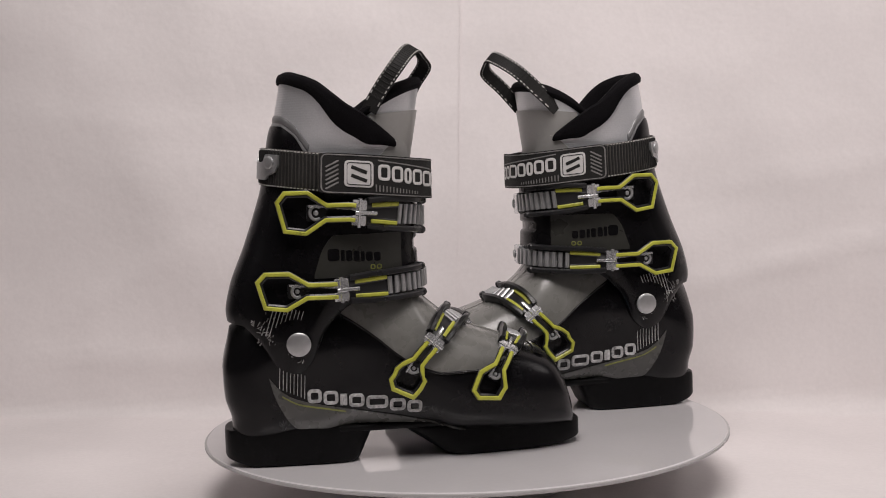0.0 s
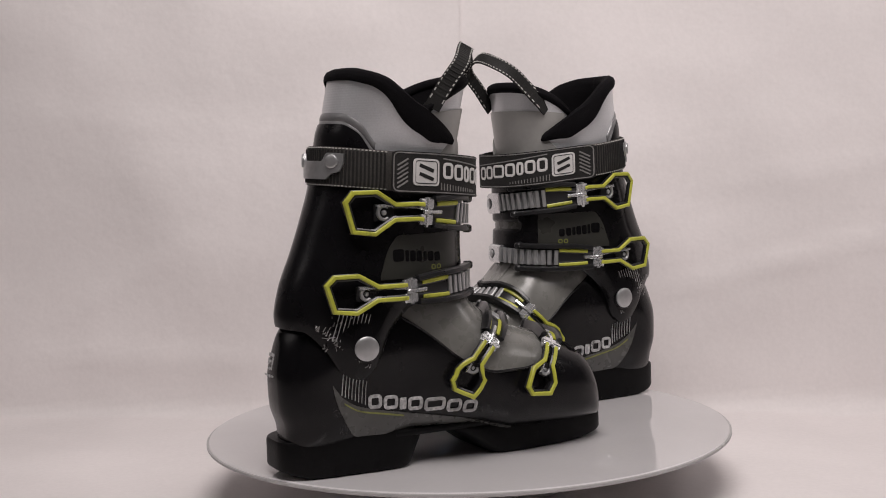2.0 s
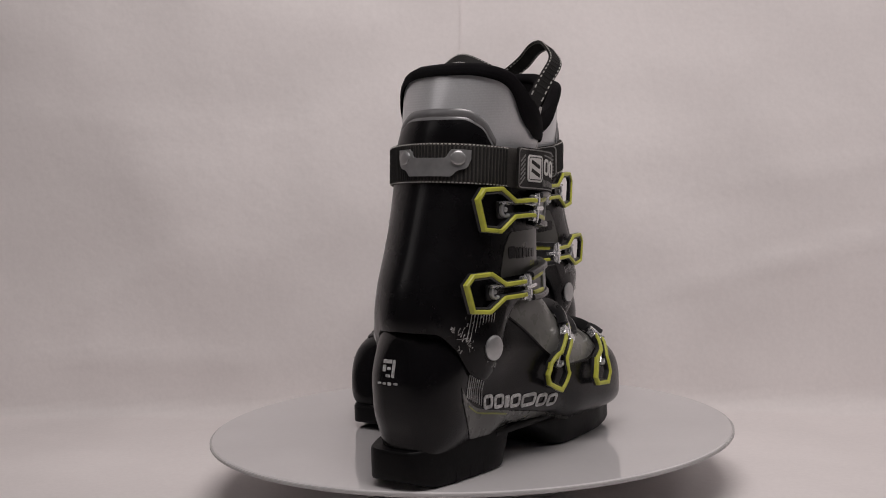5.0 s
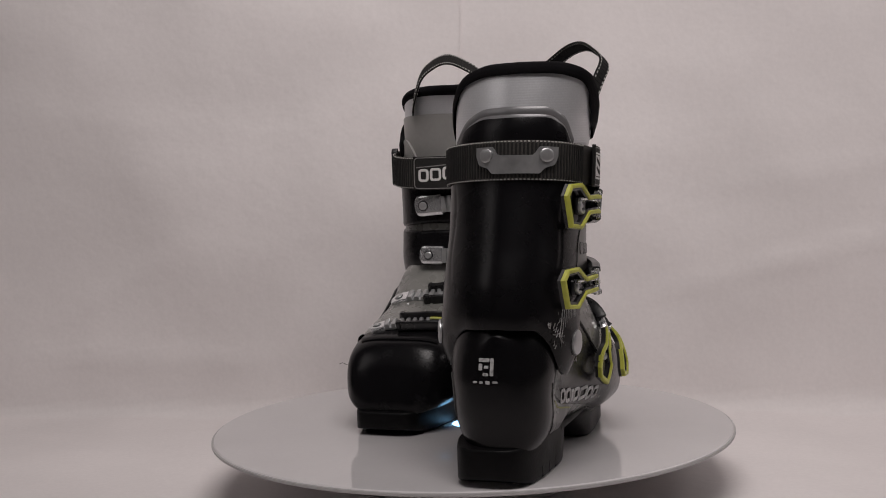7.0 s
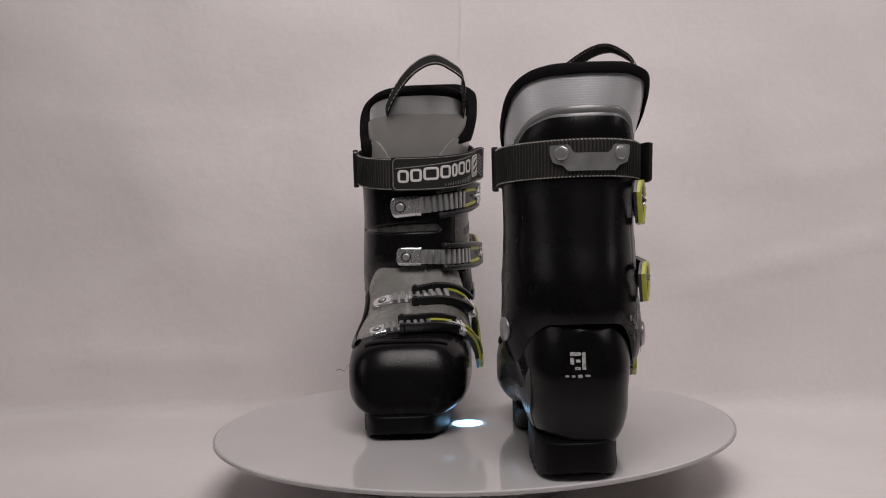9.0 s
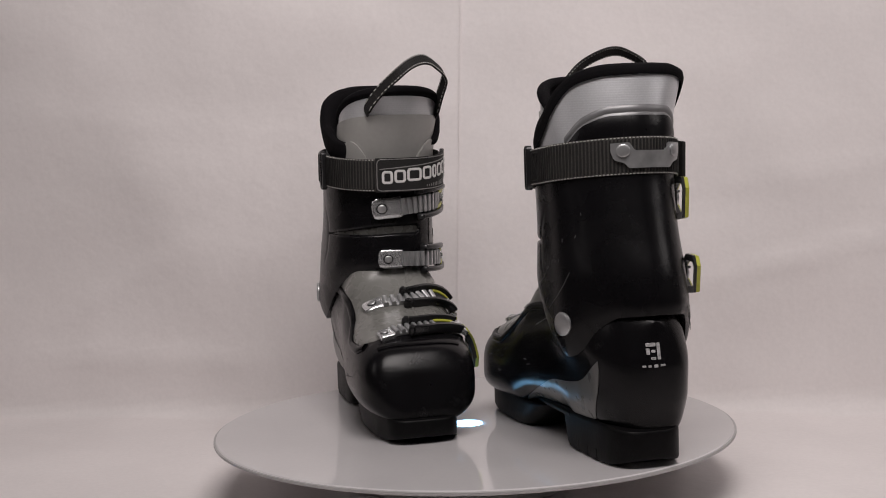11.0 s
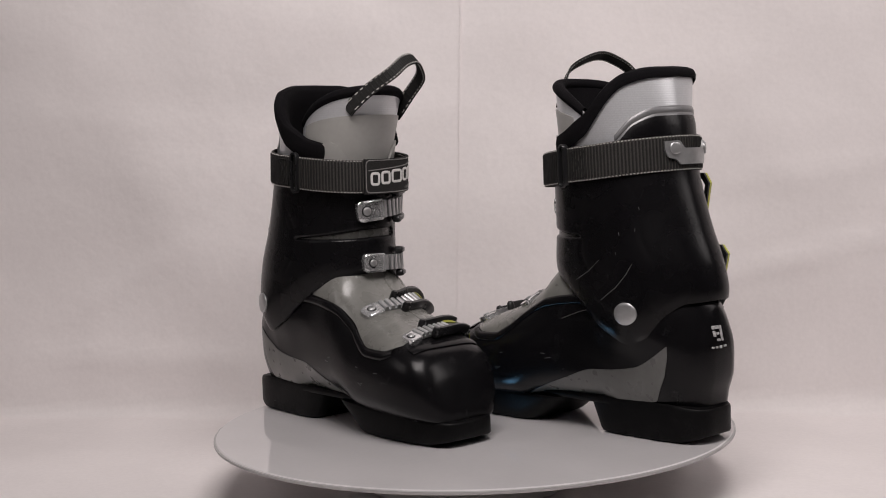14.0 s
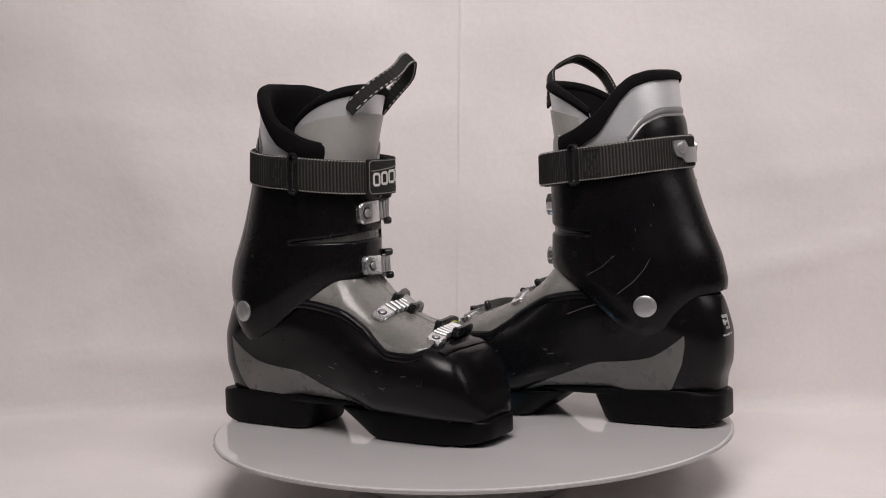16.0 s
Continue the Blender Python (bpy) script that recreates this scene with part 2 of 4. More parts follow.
def cloth_point(x, s):
    """s runs along the floor towards the wall, round a cove and up."""
    r = 0.012
    back = BACK - 0.10 * x
    flat = back - r + 1.9
    if s < flat:
        p, n = Vector((x, -1.9 + s, FLOOR)), Vector((0, 0, 1))
    elif s < flat + r * math.pi / 2:
        a = (s - flat) / r
        p, n = Vector((x, back - r + r * math.sin(a), FLOOR + r - r * math.cos(a))), Vector((0, -math.sin(a), math.cos(a)))
    else:
        p, n = Vector((x, back, FLOOR + r + s - flat - r * math.pi / 2)), Vector((0, -1, 0))
    return p + n * wrinkle(*p)


def make_setting():
    L = 1.9 + BACK + 1.75

    def cloth(u, v):
        # finer where it is in view
        s = L * (v * 0.55 if v < 0.2 else 0.11 + (v - 0.2) * 1.1125)
        return cloth_point(-1.5 + 3.0 * u, s)
    ob = part("backdrop", sheet(cloth, 260, 330), CLOTH, None, smooth=180)
    tagged(ob, "plain white cloth backdrop with soft creases, sweeping onto the table", "backdrop", kind="structure")

    # the stitched seam that runs down the cloth
    def seam(u, v, k):
        z = 0.02 + 1.3 * v
        x = -0.0055 + 0.04 * z + (u - 0.5) * 0.0019
        return Vector((x, BACK - 0.10 * x - wrinkle(x, BACK - 0.10 * x, z) - (0.0019 if k == 0 else -0.002), z))
    sm = part("seam", slab(seam, 2, 60), CLOTH, ob, "raised sewn seam")

    # dark enclosure out of view, added so that the black plastic reflects little
    def box(name, x0, y0, z0, x1, y1, z1, label):
        bm = bmesh.new()
        bmesh.ops.create_cube(bm, size=1.0)
        for v in bm.verts:
            v.co = Vector(((x0 + x1) / 2 + v.co.x * (x1 - x0), (y0 + y1) / 2 + v.co.y * (y1 - y0), (z0 + z1) / 2 + v.co.z * (z1 - z0)))
        tagged(part(name, bm, WALL, None, smooth=0), label, "ceiling" if name == "ceiling" else "wall", kind="structure")
    box("wall_left", -1.65, -2.2, -0.9, -1.55, 0.7, 1.75, "unseen plain dark grey wall, added to keep reflections dark")
    box("wall_right", 1.55, -2.2, -0.9, 1.65, 0.7, 1.75, "unseen plain dark grey wall, added to keep reflections dark")
    box("wall_back", -1.55, 0.6, -0.9, 1.55, 0.7, 1.75, "unseen plain dark grey wall, added behind the cloth to close the room")
    box("wall_front", -1.55, -2.2, -0.9, 1.55, -2.1, 1.75, "unseen plain dark grey wall, added behind the camera to keep reflections dark")
    box("ceiling", -1.65, -2.2, 1.75, 1.65, 0.7, 1.85, "unseen plain dark grey ceiling, added to keep reflections dark")


# ---- the turntable ----
DISC = 0.250


def ring_profile(profile, n=128, cx=0.0, cy=0.0):
    """A body of revolution from (radius, z) pairs."""
    bm = bmesh.new()
    rows = [[bm.verts.new((cx + r * math.cos(math.tau * i / n), cy + r * math.sin(math.tau * i / n), z)) for i in range(n)] for r, z in profile]
    for a, b in zip(rows, rows[1:]):
        for i in range(n):
            bm.faces.new((a[i], a[(i + 1) % n], b[(i + 1) % n], b[i]))
    bm.faces.new(rows[0])
    bm.faces.new(rows[-1])
    return bm


def make_turntable():
    top = new("turntable")
    tagged(top, "glossy white acrylic turntable with a lit blue centre", "turntable")
    platter = part("platter", ring_profile([(0.0155, -0.0002), (DISC - 0.0012, -0.0002), (DISC - 0.0002, -0.0010), (DISC, -0.0022), (DISC, -0.0040), (DISC - 0.001, -0.0048), (0.0155, -0.0048)], 160, -0.0013, -0.0059), ACRYLIC, top, "glossy white acrylic disc", 30)
    platter.data.materials.append(UNDERSIDE)
    for face in platter.data.polygons:
        if face.normal.z < -0.9:
            face.material_index = 1
    part("rim", ring_profile([(DISC + 0.0001, -0.0012), (DISC + 0.0012, -0.0016), (DISC + 0.0012, -0.0038), (DISC + 0.0001, -0.0042)], 160, -0.0013, -0.0060), EDGE, platter, "clear polished edge", 30)
    part("light_window", ring_profile([(0.001, 0.0004), (0.0148, 0.0003), (0.0152, -0.0012), (0.0152, -0.0045), (0.001, -0.0045)], 48), LED, platter, "glowing bluish-white light window", 30)
    part("base", ring_profile([(0.095, FLOOR + 0.001), (0.10, FLOOR + 0.004), (0.10, -0.012), (0.096, -0.0050)], 64), BASE, top, "low round motor base", 30)
    return top, platter


# ---- the ski boot: x runs from heel to toe, the outer side faces -y, z = 0 under the sole ----
def power(c, e):
    return math.copysign(abs(c) ** e, c)


TOP = curve([(-0.002, 0.122), (0.02, 0.146), (0.06, 0.160), (0.12, 0.165), (0.150, 0.161), (0.162, 0.153), (0.175, 0.138), (0.205, 0.116), (0.246, 0.100), (0.270, 0.091), (0.285, 0.083), (0.297, 0.066), (0.304, 0.046), (0.308, 0.032)])
TOE = 0.308


HEEL = curve([(0.018, 0.006), (0.040, 0.0055), (0.062, 0.0), (0.085, -0.0005), (0.105, 0.003), (0.125, 0.007), (0.16, 0.012)])


def half_width(x):
    if x < 0.04:
        return 0.0340 * max(0, 1 - ((0.04 - x) / 0.0424) ** 2.0) ** 0.5 + 0.0070
    if x > 0.22:
        return 0.0585 * max(0, 1 - ((x - 0.22) / (TOE - 0.2195)) ** 3.3) ** (1 / 3.3) + 0.0005
    t = (x - 0.04) / 0.18
    return 0.041 + 0.018 * (t * t * (3 - 2 * t))


def bend(x):
    """The foot's middle line: the toes lean to the inner side."""
    return 0.006 * max(0, min(1, (x - 0.16) / 0.14))


UNDER = curve([(0.085, 0.018), (0.112, 0.0265), (0.168, 0.0265), (0.200, 0.018)])


def section(x):
    """The roundness of the lower shell's cross-section: boxier towards the toe."""
    return 2.5 + 0.7 * max(0, min(1, (x - 0.20) / 0.08))


def foot(x, a, h=0.0):
    """A point of the lower shell: a = 0 inner side, 90 degrees top, 180 outer side."""
    x = min(max(x, -0.0024), TOE - 0.0001)
    zb, zt = UNDER(x), TOP(x)
    zm = zb + 0.38 * (zt - zb)
    n = section(x)
    c, s = math.cos(a), math.sin(a)
    w = half_width(x) + h
    y = bend(x) - 0.006 * max(0, 1 - x / 0.06) + w * power(c, 2 / n)
    # the ankle bulges out to meet the cuff
    y += math.copysign(0.0085 * math.exp(-((x - 0.075) / 0.042) ** 2) * min(1, 5 * max(0, s)) * abs(c) ** 0.5, c)
    z = zm + ((zt + h - zm) if s > 0 else (zm - zb + h)) * power(s, 2 / (n if s > 0 else 2.8))
    return Vector((x + HEEL(z) * max(0, 1 - x / 0.07), y, z))


def foot_angle(x, z, inner=False):
    """The angle at which the lower shell has height z."""
    zb, zt = UNDER(x), TOP(x)
    zm = zb + 0.38 * (zt - zb)
    if z >= zm:
        s = min(1, (z - zm) / (zt - zm)) ** (section(x) / 2)
    else:
        s = -(min(1, (zm - z) / (zm - zb)) ** 1.4)
    a = math.asin(s)
    return a if inner else math.pi - a


def foot_normal(x, a):
    e = 0.0015
    d1 = foot(x + e, a) - foot(x - e, a)
    d2 = foot(x, a + 0.02) - foot(x, a - 0.02)
    n = d1.cross(d2)
    if n.length < 1e-12:
        return Vector((0, 0, 1))
    n.normalize()
    mid = Vector((x, bend(x), 0.06))
    return n if n.dot(foot(x, a) - mid) > 0 else -n


REAR = curve([(0.075, 0.004), (0.125, 0.001), (0.135, 0.0015), (0.155, 0.0055), (0.191, 0.0195), (0.215, 0.0280), (0.241, 0.0360), (0.290, 0.0445), (0.345, 0.057)])
FRONT = curve([(0.075, 0.165), (0.125, 0.170), (0.150, 0.172), (0.190, 0.171), (0.252, 0.172), (0.300, 0.176), (0.345, 0.184)])
WIDE = curve([(0.075, 0.0575), (0.11, 0.0585), (0.15, 0.0575), (0.20, 0.0555), (0.25, 0.0575), (0.30, 0.0605), (0.345, 0.0655)])
CANT = curve([(0.16, 0.0), (0.24, -0.002), (0.30, -0.007), (0.34, -0.011)])


def leg(phi, z, h=0.0):
    """A point of the cuff: phi = 0 at the back, 90 degrees on the outer side, 180 in front."""
    xb, xf = REAR(z), FRONT(z)
    a, b = (xf - xb) / 2, WIDE(z)
    c, s = math.cos(phi), math.sin(phi)
    n = 2.28 - (0.18 if c < 0 or s > 0 else 0.52) * c
    # the ridge at the back lies towards the outer side
    ridge = 0.0080 * max(0, c) ** 2
    return Vector(((xb + xf) / 2 - (a + h) * power(c, 2 / n), CANT(z) - ridge - (b + h) * power(s, 2 / n), z))


def leg_angle(x, z, inner=False):
    xb, xf = REAR(z), FRONT(z)
    c = max(-1, min(1, ((xb + xf) / 2 - x) / ((xf - xb) / 2)))
    a = math.acos(c)
    for _ in range(6):
        a = math.acos(power(c, (2.28 - (0.52 if inner and a < math.pi / 2 else 0.18) * math.cos(a)) / 2))
    return -a if inner else a


def fold(phi):
    """phi brought to -180 to 180 degrees, in degrees."""
    return (math.degrees(phi) + 180) % 360 - 180


class Way:
    """A line over the boot: lays (s along it, w across it, h off it) on the surface."""
    def __init__(self, spots):
        # spots: (point, normal) pairs, close together
        self.p = [a for a, _ in spots]
        self.n = [b.normalized() for _, b in spots]
        self.s = [0.0]
        for a, b in zip(self.p, self.p[1:]):
            self.s.append(self.s[-1] + (b - a).length)
        self.length = self.s[-1]

    def __call__(self, s, w, h):
        k = int(np.clip(np.searchsorted(self.s, s) - 1, 0, len(self.s) - 2))
        t = (s - self.s[k]) / max(1e-9, self.s[k + 1] - self.s[k])
        p = self.p[k].lerp(self.p[k + 1], t)
        n = self.n[k].lerp(self.n[k + 1], max(0, min(1, t))).normalized()
        d = (self.p[k + 1] - self.p[k]).normalized()
        across = n.cross(d).normalized() * self.sign
        return p + across * w + n * h

    sign = 1.0


def leg_normal(phi, z):
    d1 = leg(phi + 0.01, z) - leg(phi - 0.01, z)
    d2 = leg(phi, z + 0.002) - leg(phi, z - 0.002)
    n = d1.cross(d2).normalized()
    mid = Vector(((REAR(z) + FRONT(z)) / 2, CANT(z), z))
    return n if n.dot(leg(phi, z) - mid) > 0 else -n


def leg_way(p0, p1, z0, z1, lift=0.0, steps=60, lead=None):
    """A line round the cuff from angle p0 (height z0) to p1 (height z1); lead: x from which it first runs straight along the flank."""
    out = []
    if lead is not None:
        first = leg(p0, z0) + leg_normal(p0, z0) * lift
        out = [(Vector((lead + (first.x - lead) * i / 12, first.y - 0.0055 * (i / 12) ** 0.7 + 0.0065 * (1 - i / 12) ** 1.2, z0)), Vector((0, -1, 0))) for i in range(12)]
    for i in range(steps + 1):
        t = i / steps
        phi, z = p0 + (p1 - p0) * t, z0 + (z1 - z0) * t
        n = leg_normal(phi, z)
        out.append((leg(phi, z) + n * (lift + (0.0055 * math.exp(-i / 6) if lead is not None else 0)), n))
    w = Way(out)
    w.sign = 1.0
    return w


def foot_way(spots, lift=0.0, steps=50, tip=0.0):
    """A line over the lower shell through (x, angle in degrees) spots."""
    k = len(spots) - 1
    fx, fa = curve([(i / k, s[0]) for i, s in enumerate(spots)]), curve([(i / k, s[1]) for i, s in enumerate(spots)])
    out = []
    for i in range(steps + 1):
        x, a = fx(i / steps), radians(fa(i / steps))
        n = foot_normal(x, a)
        out.append((foot(x, a) + n * (lift + tip * max(0, 1 - i / steps / 0.4)), n))
    return Way(out)


def lay_leg(side):
    """Lays (x, z, h) on the cuff's outer (-1) or inner (1) side."""
    def put(x, z, h):
        phi = leg_angle(x, z, side > 0)
        return leg(phi, z) + leg_normal(phi, z) * h
    return put


def lay_foot(side):
    """Lays (x, z, h) on the lower shell's outer (-1) or inner (1) side."""
    def put(x, z, h):
        a = foot_angle(x, z, side > 0)
        return foot(x, a) + foot_normal(x, a) * h
    return put


def flat_patch(put, low, high, x0, x1, nu, nv, h0, h1):
    """A thin panel between two edge curves z(x), laid on a surface."""
    def fn(u, v, k):
        x = x0 + (x1 - x0) * u
        return put(x, low(x) + (high(x) - low(x)) * v, h1 if k == 0 else h0)
    return slab(fn, nu, nv)


def make_shell(boot):
    def fn(u, v):
        # denser towards heel and toe
        t = (1 - math.cos(math.pi * v)) / 2
        x = -0.0022 + (TOE + 0.0021) * t
        p = foot(x, math.tau * u)
        if v == 0:
            # the back of the heel closes in a soft ridge
            p.y = -0.006
            p.x -= 0.0004
        return p
    bm = sheet(fn, 80, 110, True, True)
    bmesh.ops.remove_doubles(bm, verts=bm.verts, dist=0.00002)
    part("lower_shell", bm, BLACK, boot, "scuffed black plastic lower shell", 180)

    # grey soft zone over the instep
    outer = curve([(0.078, 0.145), (0.095, 0.133), (0.113, 0.121), (0.130, 0.108), (0.145, 0.095), (0.160, 0.085), (0.185, 0.077), (0.21, 0.077), (0.235, 0.083), (0.252, 0.089), (0.262, 0.0935)])
    inner = curve([(0.078, 0.134), (0.095, 0.130), (0.125, 0.129), (0.16, 0.124), (0.19, 0.109), (0.21, 0.094), (0.225, 0.086), (0.245, 0.085), (0.262, 0.0905)])

    def zone(u, v, k):
        x = 0.078 + 0.182 * u
        a0, a1 = foot_angle(x, outer(x)), foot_angle(x, inner(x), True)
        a = a0 + (a1 - a0) * v
        edge = min(1, 12 * min(v, 1 - v), 10 * (1 - u))
        return foot(x, a) + foot_normal(x, a) * (-0.0012 if k else 0.0002 + 0.0010 * math.sqrt(max(0, edge)))
    part("instep_zone", slab(zone, 60, 40), GREY, boot, "smoke-grey translucent soft plastic instep", 50)

    # raised beads along the zone's edges
    for side, line in ((-1, outer), (1, inner)):
        def bead(u, v, side=side, line=line):
            x = 0.085 + 0.172 * u
            a = foot_angle(x, line(x) - (0.0042 if side > 0 else 0), side > 0)
            n = foot_normal(x, a)
            up = Vector((0, 0, 1))
            t = math.tau * v
            high, wide = (0.0024, 0.0044) if side > 0 else (0.0012, 0.0013)
            return foot(x, a) + n * (0.0002 + high * math.cos(t)) + up.cross(n).cross(n).normalized() * wide * math.sin(t)
        part("edge_bead", sheet(bead, 70, 14), BLACK, boot, "raised bead where grey meets black", 60)
    # fold line of the overlapping shell
    way = foot_way([(0.150, 100), (0.18, 98), (0.215, 95), (0.252, 93)])
    part("shell_fold", bar2d([(0.0, 0), (way.length, 0)], 0.0030, 0.0002, 0.0018, way), GREY, boot, "fold where the grey shell overlaps", 60)

    # raised toe ridge
    way = foot_way([(0.272, 128), (0.276, 90), (0.272, 52)])
    part("toe_ridge", bar2d([(0.002, 0), (way.length - 0.002, 0)], 0.009, -0.001, 0.0016, way), BLACK, boot, "moulded toe ridge", 50)

    # smoke panels low on both sides
    lo = curve([(0.036, 0.0785), (0.040, 0.062), (0.050, 0.040), (0.058, 0.033), (0.112, 0.0290), (0.170, 0.0285), (0.21, 0.0220)])
    hi = curve([(0.036, 0.080), (0.045, 0.068), (0.06, 0.059), (0.10, 0.050), (0.15, 0.040), (0.21, 0.0225)])
    part("outer_panel", flat_patch(lay_foot(-1), lo, hi, 0.036, 0.205, 60, 10, -0.001, 0.0007), SMOKE, boot, "translucent dark grey side panel", 50)
    hi2 = curve([(0.026, 0.089), (0.04, 0.078), (0.06, 0.0665), (0.085, 0.062), (0.11, 0.060), (0.14, 0.0495), (0.18, 0.034), (0.20, 0.0235)])
    lo2 = curve([(0.026, 0.085), (0.030, 0.060), (0.040, 0.036), (0.112, 0.0295), (0.168, 0.0285), (0.20, 0.0222)])
    part("inner_panel", flat_patch(lay_foot(1), lo2, hi2, 0.027, 0.198, 60, 10, -0.001, 0.0007), PALESMOKE, boot, "translucent grey side panel", 50)
    line = curve([(0.045, 0.066), (0.06, 0.0575), (0.085, 0.0525), (0.11, 0.0475)])
    part("trim_line", flat_patch(lay_foot(-1), lambda x: line(x) - 0.0030, lambda x: line(x) - 0.0016, 0.046, 0.10, 30, 1, -0.0003, 0.0010), DIMYELLOW, boot, "thin worn yellow-green line", 50)


def make_sole(boot):
    def block(name, x0, x1, wide, mid, ztop, zlow, round_back, slope, label):
        def fn(u, v):
            # u round the outline, v up
            a = math.tau * u
            c, s = math.cos(a), math.sin(a)
            n = round_back(c)
            t = (1 + power(c, 2 / n)) / 2
            x = x0 + (x1 - x0) * t
            f = wide(x)
            y = mid(x) + f * power(s, 2 / n)
            k = [0.0, 0.04, 0.12, 0.5, 0.62, 0.88, 0.96, 1.0][round(v * 7)]
            inset = [0.003, 0.0008, 0, 0, 0.0, 0, 0.0004, 0.0012][round(v * 7)]
            z = zlow(x) + (ztop(x) - zlow(x)) * k
            # the end towards the arch slopes
            x += slope * (k - 0.4) * max(0, c if slope > 0 else -c) ** 0.5
            return Vector((x - inset * power(c, 0.6), y - inset * power(s, 0.6), z))
        return part(name, sheet(fn, 96, 7, True, True), SOLE, boot, label, 35)
    heel_w = curve([(-0.004, 0.0318), (0.06, 0.0355), (0.122, 0.0380)])
    block("heel_block", -0.0035, 0.118, heel_w, lambda x: 0.001, curve([(-0.003, 0.0315), (0.01, 0.0325), (0.03, 0.0350), (0.12, 0.0335)]), curve([(-0.004, 0.0070), (0.008, 0.0030), (0.022, 0.0), (0.06, 0.0)]), lambda c: 6.0 if c > 0 else 3.6, 0.016, "worn black rubber heel block")
    toe_w = curve([(0.13, 0.038), (0.20, 0.0415), (0.26, 0.0405), (0.29, 0.0357), (0.317, 0.0322)])
    block("toe_block", 0.174, 0.3150, toe_w, lambda x: bend(x) + 0.0032, curve([(0.13, 0.0270), (0.25, 0.0262), (0.285, 0.0245), (0.317, 0.0225)]), curve([(0.13, 0.0), (0.25, 0.0), (0.290, 0.0015), (0.317, 0.0065)]), lambda c: 5.5 if c > 0 else 6.0, -0.040, "worn black rubber toe block")

    def arch(u, v):
        x = 0.095 + 0.10 * v
        a = math.tau * u
        return Vector((x, 0.001 + power(math.cos(a), 0.5) * 0.0370, 0.0300 + 0.0045 * power(math.sin(a), 0.5)))
    part("arch", sheet(arch, 32, 8, True, True), SOLE, boot, "recessed black sole arch", 50)
    # grip lugs on the flank of the heel
    for side in (-1, 1):
        for i in range(3):
            x = 0.044 + 0.018 * i
            bm = bmesh.new()
            bmesh.ops.create_cube(bm, size=1.0)
            for v in bm.verts:
                v.co = Vector((x + v.co.x * 0.010, side * (heel_w(x) - 0.0007) + 0.001 + v.co.y * 0.0014, 0.006 + v.co.z * 0.0095))
            bmesh.ops.bevel(bm, geom=bm.edges[:], offset=0.0006, segments=1, affect="EDGES")
            part("lug", bm, SOLE, boot)


LOW_OUT = curve([(0, 0.127), (30, 0.125), (46, 0.112), (60, 0.089), (72, 0.083), (82, 0.092), (92, 0.126), (103, 0.141), (140, 0.149), (180, 0.150)])
LOW_IN = curve([(0, 0.127), (30, 0.125), (46, 0.114), (60, 0.094), (73, 0.088), (86, 0.095), (106, 0.118), (124, 0.134), (150, 0.147), (180, 0.149)])
# moulded grooves down the flanks: x at heights
GROOVE_REAR = curve([(0.160, 0.036), (0.185, 0.050), (0.215, 0.056), (0.240, 0.066)])
GROOVE_FRONT = curve([(0.150, 0.098), (0.170, 0.110), (0.190, 0.112), (0.215, 0.100)])
HIGH = curve([(0, 0.293), (25, 0.2925), (45, 0.285), (62, 0.268), (80, 0.262), (180, 0.255)])


def flap_gap(phi):
    """The wedge that opens between the cuff's front flaps: its middle height and half its height."""
    turned = math.degrees(phi) % 360
    t = max(0, min(1, (262 - turned) / 70)) ** 0.8 * max(0, min(1, (turned - 152) / 5))
    return 0.1880 - 0.004 * max(0, (turned - 180) / 78), 0.0042 * t


